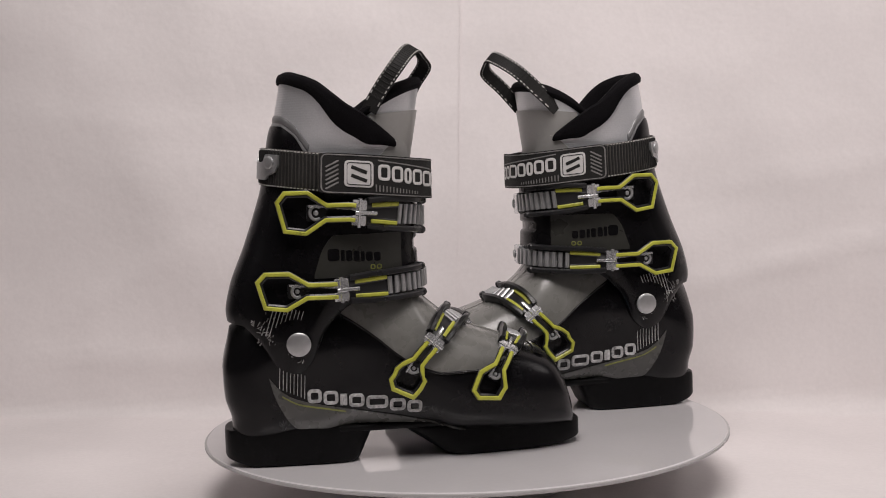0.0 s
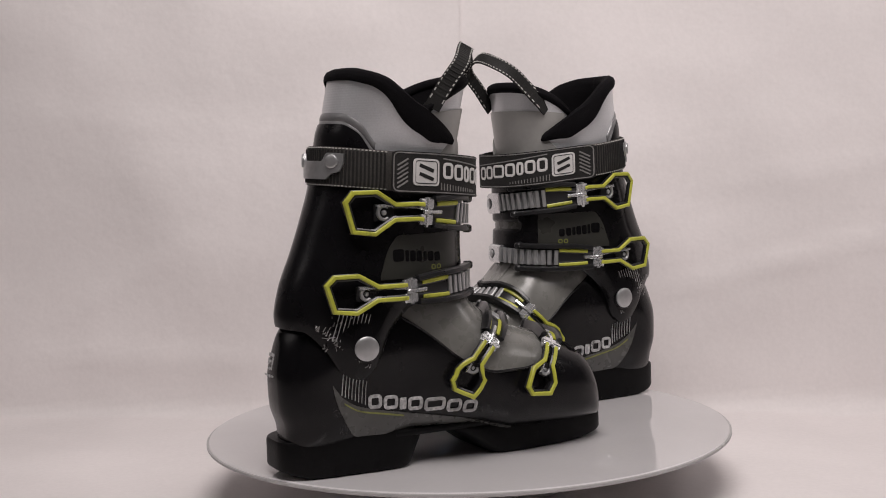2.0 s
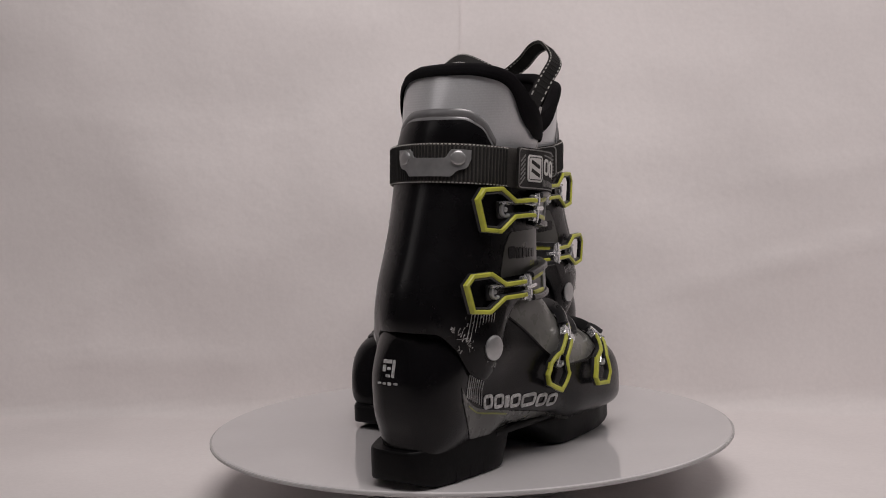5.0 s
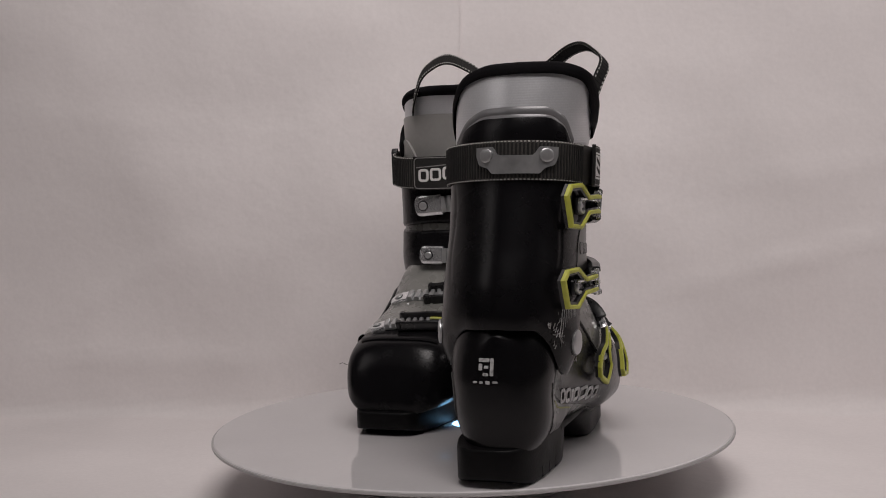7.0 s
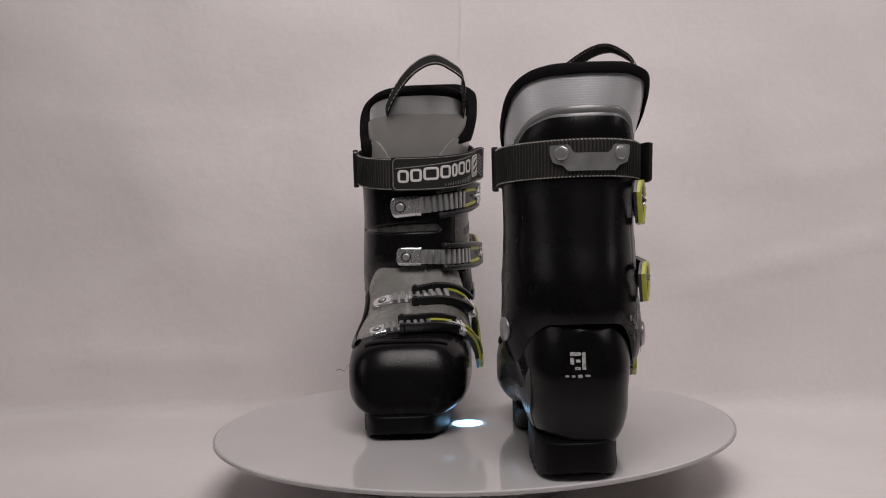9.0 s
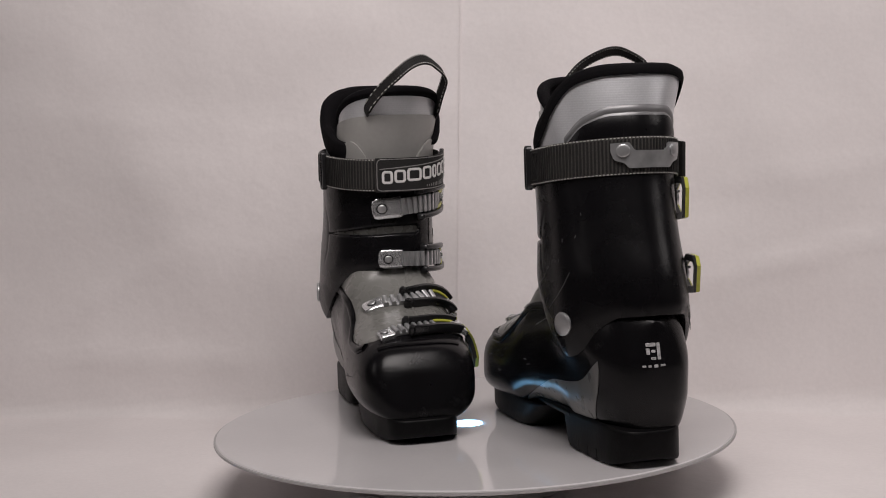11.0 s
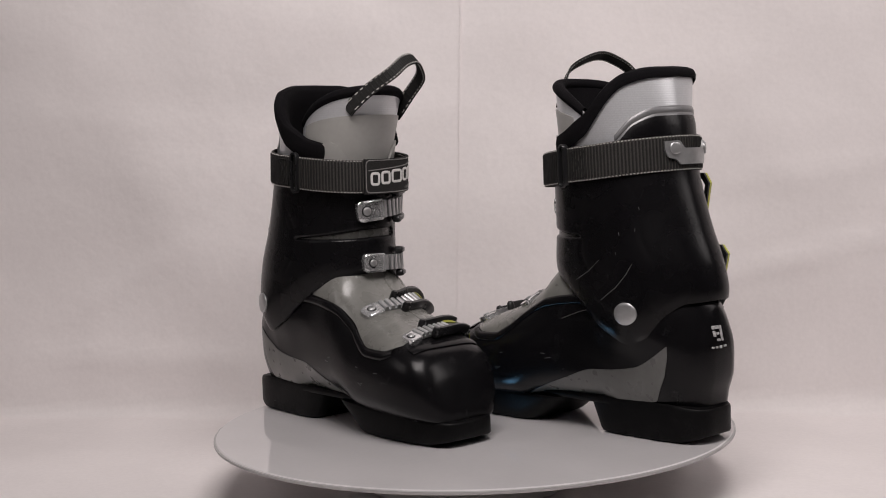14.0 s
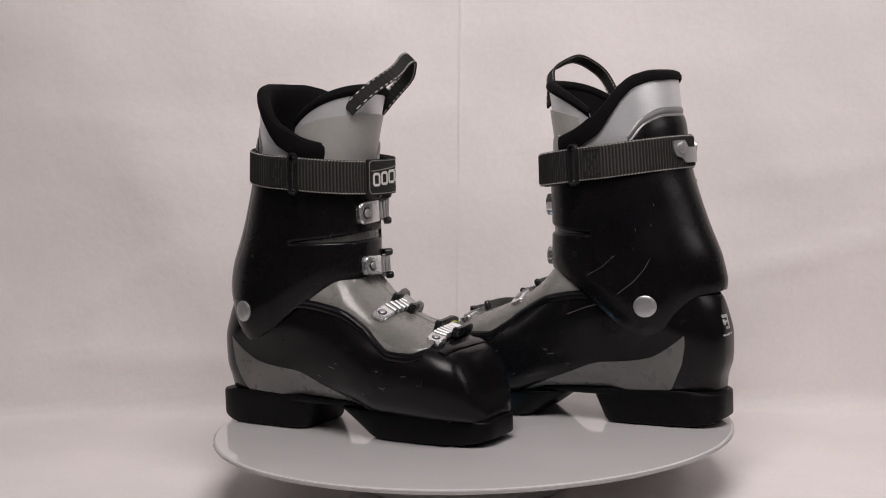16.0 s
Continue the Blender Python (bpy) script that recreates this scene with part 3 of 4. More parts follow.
def make_cuff(boot):
    def fn(u, v, k):
        phi = math.tau * u
        d = abs(fold(phi))
        lo, hi = (LOW_OUT if fold(phi) > 0 else LOW_IN)(d), HIGH(d)
        z = lo + (hi - lo) * v
        h = -0.0035 * k
        # lower rim rolls in a little; a long shallow panel on each rear flank
        rim = min(1, v * 14)
        h -= 0.0016 * (1 - rim) ** 2
        h -= 0.0045 * max(0, 1 - v / 0.18) ** 1.5 * max(0, abs(math.sin(phi)) - 0.4) / 0.6
        top = min(1, (1 - v) * 16)
        h -= 0.0012 * (1 - top) ** 2
        if not k:
            x = leg(phi, z).x
            inside = 1 / (1 + math.exp(-(z - 0.163) / 0.003)) / (1 + math.exp((z - 0.238) / 0.003))
            q = x - GROOVE_REAR(z)
            side = max(0, min(1, (abs(math.sin(phi)) - 0.35) / 0.3))
            h -= 0.0004 * side * inside * math.exp(-(q / 0.0022) ** 2)
            if fold(phi) < 0:
                q = x - GROOVE_FRONT(z)
                h -= 0.0005 * math.exp(-(q / 0.0025) ** 2) / (1 + math.exp(-(z - 0.153) / 0.003)) / (1 + math.exp((z - 0.212) / 0.003))
            mid, half = flap_gap(phi)
            if half > 0.0004:
                h -= 0.0034 / (1 + math.exp((abs(z - mid) - half) / 0.0006))
            e = (d - 73) / 15
            h += 0.0020 * math.exp(-e * e - ((z - 0.110) / 0.020) ** 2)
        return leg(phi, z, h)
    part("cuff", slab(fn, 300, 130, True), CUFFBLACK, boot, "matt black plastic cuff", 50)

    def gap(u, v, k):
        phi = radians(153 + 105 * u)
        mid, half = flap_gap(phi)
        return leg(phi, mid + (v - 0.5) * 2 * (half + 0.0003), -0.0045 if k else -0.0024)
    # smoke colour, darker than the grey shell, paints the shade in the gap
    part("flap_gap", slab(gap, 40, 4), SMOKE, boot, "grey inner shell showing between the front flaps, coloured darker for the shade there", 50)

    # smoky window on the outer front flank
    lo = curve([(0.076, 0.164), (0.10, 0.164), (0.14, 0.164), (0.169, 0.166)])
    hi = curve([(0.076, 0.166), (0.085, 0.190), (0.095, 0.200), (0.13, 0.200), (0.169, 0.200)])
    part("smoke_window", flat_patch(lay_leg(-1), lo, hi, 0.0765, 0.152, 40, 10, -0.0008, 0.0006), DARKSMOKE, boot, "smoky translucent cuff panel", 50)
    # pivots
    for side, x, z in ((-1, 0.0612, 0.1095), (1, 0.0580, 0.1170)):
        put = lay_leg(side)
        part("pivot_rivet", dome(put, x, z, 0.0101, 0.0006, 0.0042), DULLSTEEL, boot, "round satin-metal pivot rivet", 40)
        part("pivot_washer", dome(put, x, z, 0.0116, -0.001, 0.0022, 2), BLACK, boot, "black washer", 40)


def strap_mid(phi):
    return 0.2590 - 0.0155 * ((1 - math.cos(phi)) / 2)


def strap_off(phi):
    return 0.0032 + 0.0075 * ((1 - math.cos(phi)) / 2) ** 3


def strap_point(phi, w, h):
    """A point of the strap: w across it from its middle line, h out of it."""
    z = strap_mid(phi) + w
    return Vector((*leg(phi, strap_mid(phi) + w * 0.35, strap_off(phi) + h).xy, z))


def strap_way():
    """Arc length from the back round the outer side: s in metres to an angle."""
    table, total, last = [], 0.0, strap_point(0, 0, 0)
    for i in range(721):
        p = strap_point(math.tau * i / 720, 0, 0)
        total += (p - last).length
        last = p
        table.append(total)
    return table


STRAP = []


def on_strap(s, w, h):
    """Lays (s from the back towards the outer side and the front, w up, h out) on the strap."""
    if not STRAP:
        STRAP.extend(strap_way())
    s %= STRAP[-1]
    k = min(719, max(0, int(np.searchsorted(STRAP, s)) - 1))
    t = (s - STRAP[k]) / max(1e-9, STRAP[k + 1] - STRAP[k])
    return strap_point(math.tau * (k + t) / 720, w, h)


def word_blocks(put, s0, s1, w0, w1, widths, gap, h0, h1, mat, parent, flip, lean=0.0, stroke=0.0):
    """A brand word drawn as plain rounded blocks of its size."""
    total = sum(widths)
    unit = (s1 - s0 - gap * (len(widths) - 1)) / total
    s = s0
    for i, wd in enumerate(widths):
        t = (s - s0) / (s1 - s0)
        low, high = w0[0] + (w0[1] - w0[0]) * t, w1[0] + (w1[1] - w1[0]) * t
        out = rounded(s, low, s + wd * unit, high, min(0.0022, wd * unit * 0.3), 3, lean)
        if stroke:
            m = stroke / 2
            ring = rounded(s + m, low + m, s + wd * unit - m, high - m, min(0.0022, wd * unit * 0.3), 3, lean)
            part("print_block", bar2d(ring, stroke, h0, h1, put, True, step=0.003), mat, parent)
        else:
            part("print_block", plate2d(out, h0, h1, put, 0.0001), mat, parent)
        s += wd * unit + gap


def make_strap(boot, flip):
    H = 0.0160

    def fn(u, v, k):
        phi = math.tau * u
        w = (v - 0.5) * 2 * H
        h = -0.0022 if k else 0.0
        if not k:
            h -= 0.0008 * max(0, abs(v - 0.5) * 2 - 0.86) / 0.14
        return strap_point(phi, w, h)
    strap = part("power_strap", slab(fn, 240, 12, True), GREYWEB, boot, "ribbed dark grey webbing power strap", 50)
    # where the printed panel lies along the strap
    p0, p1 = (0.097, 0.234) if flip else (0.079, 0.217)
    ribs = []
    on_strap(0, 0, 0)
    start = p1 + 0.002 - STRAP[-1]
    s = start
    while s < p0 - 0.002:
        ribs.append(bar2d([(s, -H + 0.0022), (s, H - 0.0022)], 0.0017, -0.0004, 0.0010, on_strap, step=0.02))
        s += 0.0032
    part("webbing_rib", join(ribs), WEBBING, strap, "raised black ribs of the webbing", 40)["kind"] = "stuff"
    dots = []
    for w in (-H + 0.0009, H - 0.0009):
        s = start
        while s < p0 - 0.002:
            dots.append(bar2d([(s, w), (s + 0.0016, w)], 0.0009, -0.0003, 0.0005, on_strap, step=0.02))
            s += 0.0032
    part("stitching", join(dots), THREAD, strap, "light stitched edge", 40)["kind"] = "stuff"

    # printed closing panel, its free end lifted
    def on_panel(s, w, h):
        return on_strap(s, w, h + 0.0075 * max(0, 1 - (s - p0) / 0.022) ** 1.6)
    panel = part("closing_panel", slab(lambda u, v, k: on_panel(p0 + (p1 - p0) * u, (v - 0.5) * 2 * (H + 0.001) * (1 - 0.10 * max(0, 1 - u * 20) ** 2), 0.0004 if k else 0.0030), 60, 6), WEBBING, strap, "dark printed closing panel", 40)
    h0, h1 = 0.0026, 0.0034
    part("panel_edge", bar2d(rounded(p0 + 0.0015, -H + 0.0004, p1 - 0.0015, H - 0.0004, 0.004, 3), 0.0010, h0, h1, on_panel, True), PANELGREY, panel, "light grey edge line")
    for i in range(6):
        a = p0 + 0.0045
        w = -0.0100 + 0.0036 * i
        part("hatch", bar2d([(a, w - 0.003), (a + 0.0095, w + 0.003)], 0.0014, h0, h1, on_panel), PANELGREY, panel)
    b0 = p0 + 0.0185
    out = rounded(b0, -0.0105, b0 + 0.0235, 0.0115, 0.0035, 4)
    part("badge", plate2d(out, h0, h1 + 0.0003, on_panel, 0.0002), PRINT, panel, "white rounded badge")
    for w in (0.0040, -0.0030):
        part("badge_mark", bar2d([(b0 + 0.0055, w + 0.0022), (b0 + 0.0180, w - 0.0022)], 0.0030, h1 + 0.0001, h1 + 0.0006, on_panel), WEBBING, panel, "dark slanting bar")
    part("badge_frame", bar2d(rounded(b0 + 0.0022, -0.0086, b0 + 0.0213, 0.0096, 0.0020, 3), 0.0007, h1 + 0.0001, h1 + 0.0005, on_panel, True), WEBBING, panel, "thin dark frame line")
    ws = (0.9, 0.9, 0.62, 1.0, 1.35, 1.0, 0.95)
    word_blocks(on_panel, b0 + 0.0275, p1 - 0.006, (-0.004, -0.0095), (0.0095, 0.0035), ws, 0.0013, h0, h1, PRINT, panel, flip, stroke=0.0025)
    part("panel_line", bar2d([(b0 + 0.0275, 0.0125), (p1 - 0.004, 0.0058)], 0.0011, h0, h1, on_panel), PANELGREY, panel)
    for i in range(14):
        s = b0 + 0.026 + 0.0030 * i
        part("hatch", bar2d([(s, -0.0135), (s, -0.0075 - 0.0003 * i)], 0.0010, h0, h1, on_panel), PANELGREY, panel)

    # loop on the inner side
    ring = -0.128
    part("strap_loop", bar2d(rounded(ring - 0.0035, -0.0185, ring + 0.0035, 0.0185, 0.003, 3), 0.0026, -0.001, 0.0042, on_strap, True), BUCKLEBLACK, strap, "black plastic strap loop")
    part("sewn_box", bar2d(rounded(ring + 0.010, -0.012, ring + 0.026, 0.012, 0.001, 1), 0.0009, 0.0003, 0.0014, on_strap, True), WEBBING, strap, "sewn box stitch")
    for k in (1, -1):
        part("sewn_cross", bar2d([(ring + 0.010, -0.012 * k), (ring + 0.026, 0.012 * k)], 0.0009, 0.0003, 0.0014, on_strap), WEBBING, strap)

    # rear plate
    c = 0.007

    def plate(u, v, k):
        x = -0.0345 + 0.069 * u
        ax = abs(x) * 1.145
        up = curve([(0, 0.0040), (0.0155, 0.0042), (0.023, 0.0112), (0.0395, 0.0110)])(ax)
        lo = curve([(0, -0.0105), (0.021, -0.0105), (0.027, -0.0060), (0.036, -0.0030), (0.0395, 0.004)])(ax)
        return on_strap(c + x, lo + (up - lo) * v, -0.001 if k else 0.0026)
    pl = part("rear_plate", slab(plate, 60, 5), DULLSTEEL, strap, "satin metal plate", 30)
    for x in (-0.0245, 0.0245):
        part("plate_rivet", dome(on_strap, c + x, 0.0045, 0.0056, 0.0024, 0.0046), DULLSTEEL, pl, "domed rivet", 40)


# the pull loops hang over differently: two feet and the top
PULL = {False: ((0.167, 0.019, 0.308), (0.127, -0.058, 0.303), (0.168, -0.045, 0.3550)),
        True: ((0.165, 0.023, 0.307), (0.145, -0.054, 0.303), (0.205, -0.029, 0.3560))}


def make_liner(boot, flip):
    edge_out = curve([(0, 0.336), (25, 0.3355), (45, 0.332), (60, 0.327), (75, 0.317), (92, 0.303), (112, 0.288), (132, 0.276), (150, 0.272)])
    edge_in = curve([(0, 0.336), (25, 0.3355), (45, 0.331), (60, 0.322), (75, 0.308), (90, 0.293), (108, 0.281), (132, 0.274)])

    def edge(deg):
        return edge_out(deg) if deg > 0 else edge_in(-deg)
    span = radians(132)
    broad_out = curve([(0, 0.75), (50, 0.85), (66, 1.2), (82, 1.9), (98, 2.0), (113, 1.25), (124, 0.7), (132, 0.4)])
    broad_in = curve([(0, 0.75), (50, 0.90), (70, 1.3), (92, 1.8), (132, 1.6)])

    def broad(deg):
        return broad_out(deg) if deg > 0 else broad_in(-deg)

    def wall(phi, z, h):
        f = 1 - 0.05 * max(0, (abs(fold(phi)) - 90) / 60)
        # the soft liner opens wider on one side
        flare = max(0, min(1, (z - 0.28) / 0.05))
        p = leg(phi, z, h + (0.007 * max(0, -math.sin(phi)) if flip else 0.005 * max(0, math.sin(phi))) * flare)
        mid = Vector((0.115, CANT(z), z))
        return mid + (p - mid) * f

    def silver(u, v, k):
        phi = -span + 2 * span * u
        hi = edge(math.degrees(phi)) - 0.008 * broad(math.degrees(phi))
        z = 0.225 + (hi - 0.225) * v
        return wall(phi, z, (-0.006 if k else -0.0035) + 0.004 * max(0, v - 0.6))
    liner = part("liner", slab(silver, 120, 26), SILVERFABRIC, boot, "silver ribbed fabric liner", 50)

    def ridge(u, v, k):
        phi = radians(-62 + 124 * u)
        base = curve([(0, 0.302), (25, 0.301), (45, 0.293), (62, 0.276)])(abs(math.degrees(phi)))
        return wall(phi, base - 0.0125 + 0.0125 * v, (-0.006 if k else -0.0027 + 0.0009 * abs(math.sin(2 * math.pi * v)) ** 0.7))
    part("rear_bolster", slab(ridge, 60, 16), BOLSTER, liner, "double-ridged moulded heel bolster", 50)

    # fleece collar: a rounded lip, and the lining inside
    prof = [(0.0010, -0.0105), (0.0020, -0.008), (0.0024, -0.004), (0.0012, 0.0), (-0.0025, 0.0018), (-0.007, 0.0008), (-0.0105, -0.004), (-0.012, -0.012), (-0.012, -0.03), (-0.012, -0.062)]

    def collar(u, v):
        phi = -span + 2 * span * u
        e = edge(math.degrees(phi))
        i = min(len(prof) - 2, int(v * (len(prof) - 1)))
        t = v * (len(prof) - 1) - i
        h, dz = prof[i][0] + (prof[i + 1][0] - prof[i][0]) * t, prof[i][1] + (prof[i + 1][1] - prof[i][1]) * t
        if v < 0.34:
            dz *= broad(math.degrees(phi))
        # the lip runs out in a rounded end
        near = 1 - max(0, (abs(math.degrees(phi)) - 124) / 8) ** 2 * 0.85
        return wall(phi, max(0.215, e + dz * (near if v < 0.34 else 1) - 0.004 * (1 - near)), (h + 0.005) * near - 0.006 if v < 0.7 else h - 0.001)
    part("collar", sheet(collar, 140, 27), BLACKFABRIC, liner, "soft black fleece collar", 60)

    # floor of the lining, deep inside
    def inside(u, v):
        return wall(math.tau * u, 0.222, -0.012 - 0.045 * v)
    part("lining_floor", sheet(inside, 40, 4, True, True), BLACKFABRIC, liner, "black lining in shadow", 60)

    # tongue
    lean = curve([(0.0, 0.0), (0.5, 0.006), (1.0, 0.013)])

    def tongue(u, v, k, lo=0.215, hi=0.328, out=0.0, droop=0.030):
        t = (u - 0.5) * 2
        top = hi - droop * abs(t) ** 2.6
        z = lo + (top - lo) * v
        g = max(0, (z - 0.25) / 0.08)
        half = 0.047 + 0.006 * min(1, g)
        ang = t * 1.92
        y = CANT(z) - half * math.sin(ang) * 0.98
        x = 0.123 + 0.041 * math.cos(ang) + 0.013 * g
        n = Vector((math.cos(ang), -math.sin(ang), 0))
        return Vector((x, y, z)) + n * (out - (0.0035 if k else 0))
    tg = part("tongue", slab(lambda u, v, k: tongue(u, v, k), 44, 24), SILVERFABRIC, boot, "silver padded tongue", 50)
    part("tongue_guard", slab(lambda u, v, k: tongue(0.07 + 0.86 * u, v, k, 0.216, 0.3035, 0.0018, 0.010 - 0.008 * (u - 0.5)), 40, 20), TONGUEGREY, tg, "grey moulded tongue guard", 50)

    def rim(u, v):
        a = math.tau * v
        p, q = tongue(u, 1, 0), tongue(u, 0.98, 0)
        t = (u - 0.5) * 2
        n = Vector((math.cos(t * 1.92), -math.sin(t * 1.92), 0))
        return p - n * 0.0035 + n * (0.0060 * math.cos(a)) + Vector((0, 0, 1)) * (0.0055 * math.sin(a) - 0.001)
    part("tongue_edge", sheet(rim, 44, 14), BLACKFABRIC, tg, "thick black fleece edge", 60)
    part("tongue_lining", sheet(lambda u, v: tongue(u, v, 1, out=-0.004), 40, 10), BLACKFABRIC, tg, "black fleece lining", 60)

    # lacing wings peeping out over the strap
    for s in (-1, 1):
        def wing(u, v, k, s=s):
            phi = s * radians(112 + 44 * u)
            z = 0.25 + (0.024 * math.sin(math.pi * (0.12 + 0.8 * u)) + 0.004) * v
            return leg(phi, z, (-0.006 if k else -0.0035))
        part("shell_wing", slab(wing, 20, 6), TONGUEGREY, boot, "grey plastic shell wing", 50)

    # pull loop on the tongue
    f0, f1, apex = PULL[flip]
    f0, f1, apex = Vector(f0), Vector(f1), Vector(apex)
    wide = (f1 - f0).cross(apex - (f0 + f1) / 2).normalized()

    def loop_line(t):
        bulge = Vector((0.008, 0, 0)) * math.exp(-((t - 0.20) / 0.11) ** 2) + Vector((0, -0.007, 0)) * math.exp(-((t - 0.80) / 0.11) ** 2)
        return f0.lerp(f1, t) + (apex - (f0 + f1) / 2) * math.sin(math.pi * max(0, min(1, t))) ** 0.65 + bulge

    def loop_point(t, side, k):
        # t along the loop from one foot to the other
        d = (loop_line(t + 0.01) - loop_line(t - 0.01)).normalized()
        return loop_line(t) + wide * side + d.cross(wide).normalized() * k
    W = 0.0068
    lp = part("pull_loop", slab(lambda u, v, k: loop_point(u, (v - 0.5) * 2 * W, -0.0008 if k else 0.0008), 60, 4), WEBBING, tg, "black webbing pull loop with light stitching", 40)
    dots = []
    for side in (-W + 0.0012, W - 0.0012):
        for i in range(44):
            t = 0.01 + i / 44.5

            def put(s, w, h, side=side):
                return loop_point(s, side + w, h)
            for k in (1, -1):
                dots.append(bar2d([(t, 0), (t + 0.011, 0)], 0.0011, 0.0006 * k, 0.0013 * k, put, step=1))
    part("loop_stitch", join(dots), THREAD, lp, "light stitches", 40)["kind"] = "stuff"
    ribs = []
    for i in range(44):
        t = 0.004 + i / 44.5
        for k in (1, -1):
            ribs.append(bar2d([(t, -W + 0.002), (t, W - 0.002)], 0.008, 0.0005 * k, 0.0011 * k, lambda s, w, h: loop_point(s, w, h), step=1))
    part("loop_rib", join(ribs), WEBBING, lp, "raised ribs", 40)["kind"] = "stuff"


def lever_outline(length, half, rail, nose):
    """The six-sided wire-like outline of a buckle lever: tip at s = 0, rails at its end."""
    return [(length, rail), (length * 0.64, rail), (length * 0.40, half), (nose, half * 1.0), (0.0, half * 0.55), (nose * 0.9, -half * 0.86), (length * 0.36, -half), (length * 0.62, -rail), (length, -rail)]


def make_buckle(boot, way, lever, half, hinge, arm, ladder, end, teeth, label, tilt=1.0, hump=0.0090):
    """A buckle along way: lever (length), hinge, arm with two yellow bars, ladder with teeth, end plate."""
    root = new("buckle")
    root.parent = boot
    root["label"] = label

    def sub(name, bm, mat, text="", smooth=35):
        return part(name, bm, mat, root, text, smooth)
    rail = half * 0.36
    out = [(s, w * tilt) for s, w in lever_outline(lever, half, rail, lever * 0.10)]
    sub("lever_loop", bar2d(out, 0.0035, 0.0028, 0.0068, way), YELLOW, "yellow-green enamelled lever loop")
    inner = [(s * 0.965 + lever * 0.02, w * 0.93) for s, w in out]
    sub("lever_liner", bar2d(inner, 0.0052, 0.0010, 0.0052, way), BUCKLEBLACK, "black inner lever frame")
    sub("lever_back", bar2d(out, 0.0041, 0.0006, 0.0036, way), BUCKLEBLACK, "black underside of the lever")
    # spring clip inside the loop
    hook = [(lever * 0.50 + half * 0.30 * math.cos(radians(a)), half * 0.34 * math.sin(radians(a))) for a in range(50, 311, 26)]
    sub("clip", bar2d(hook, 0.0026, 0.0006, 0.0040, way, step=0.01), DULLSTEEL, "satin steel spring hook")
    sub("clip_pin", dome(way, lever * 0.50, 0, half * 0.13, 0.0005, 0.0034, 3, 12), DULLSTEEL)
    sub("clip_wire", bar2d([(lever * 0.40, half * 0.34), (lever * 0.60, half * 0.30), (lever, 0.0025), (lever + hinge, 0.0)], 0.0022, 0.002, 0.0048, way), STEEL)
    sub("clip_base", plate2d(rounded(lever * 0.38, -half * 0.42, lever * 0.66, half * 0.42, 0.002, 3), -0.0005, 0.0014, way), BUCKLEBLACK)
    # hinge of bent steel
    s0 = lever * 0.96
    sub("hinge", join([plate2d(rounded(s0, rail * 0.35, s0 + hinge, rail * 1.75, 0.0012, 3), 0.001, 0.0060, way),
                       plate2d(rounded(s0, -rail * 1.75, s0 + hinge, -rail * 0.35, 0.0012, 3), 0.001, 0.0060, way),
                       bar2d([(s0 + hinge * 0.5, -rail * 2.0), (s0 + hinge * 0.5, rail * 2.0)], 0.0030, 0.0030, 0.0066, way)]), STEEL, "bright bent-steel hinge")
    sub("bail", bar2d([(s0 + hinge * 0.2, 0), (s0 + hinge + 0.009, 0)], 0.0032, 0.0036, 0.0070, way), STEEL, "bright steel bail")
    # arm
    a0 = s0 + hinge - 0.001
    a1 = a0 + arm
    sub("arm_plate", bar2d([(a0, 0), (a1, 0)], rail * 4.0, 0.0006, 0.0036, way), BUCKLEBLACK, "black buckle arm")
    for k in (1, -1):
        sub("arm_rail", bar2d([(a0 - 0.001, k * rail * 1.05), (a0 + arm * 0.80, k * rail * 1.40)], 0.0066, 0.0012, 0.0042, way), BUCKLEBLACK)
        sub("arm_bar", bar2d([(a0 + arm * 0.14, k * rail * 1.10), (a0 + arm * 0.74, k * rail * 1.35)], 0.0036, 0.0030, 0.0056, way), YELLOW, "yellow-green enamelled arm bar")
        e = a1 + ladder * 0.5
        sub("arm_prong", bar2d([(a0 + arm * 0.05, k * rail * 1.75), (a0 + arm * 0.45, k * rail * 2.05), (a1, k * rail * 2.1), (e, k * rail * 2.1)], 0.0050, 0.0010, hump * 0.86, way), BUCKLEBLACK, "black arm prong")
        sub("prong_pin", dome(way, e, k * rail * 2.1, 0.0036, 0.001, hump, 3, 14), BUCKLEBLACK)
    # ladder
    l1 = a1 + ladder
    sub("ladder_strip", bar2d([(a0 + arm * 0.55, 0), (l1, 0)], rail * 2.7, -0.0005, 0.0024, way), DULLSTEEL, "satin metal ladder strip")
    pitch = (l1 - a0 - arm * 0.75) / teeth
    for i in range(teeth):
        s = a0 + arm * 0.80 + pitch * i
        sub("ladder_tooth", bar2d([(s, -rail * 1.35), (s, rail * 1.35)], pitch * 0.62, 0.0018, 0.0056, way), DULLSTEEL)
    # end plate with its rivet
    def plate(u, v, k):
        s = l1 - 0.002 + (end + 0.002) * u
        left = l1 + end - s
        r = rail * 1.0
        f = rail * 1.7 - (r - math.sqrt(max(0, r * r - (r - left) ** 2)) if left < r else 0)
        t = (v - 0.5) * 2
        edge = max(0, abs(t) - 0.8) / 0.2
        return way(s, f * t, -0.004 if k else 0.0042 - 0.0009 * edge * edge)
    sub("end_plate", slab(plate, 28, 12), STEEL, "bright steel end plate")
    # a raised black disc paints the shade of the recess round the rivet
    sub("rivet_recess", dome(way, l1 + end - min(0.0095, end * 0.55), 0, rail * 1.0, 0.0030, 0.0047, 2, 20), BUCKLEBLACK, "raised black ring standing in for the shaded recess round the rivet")
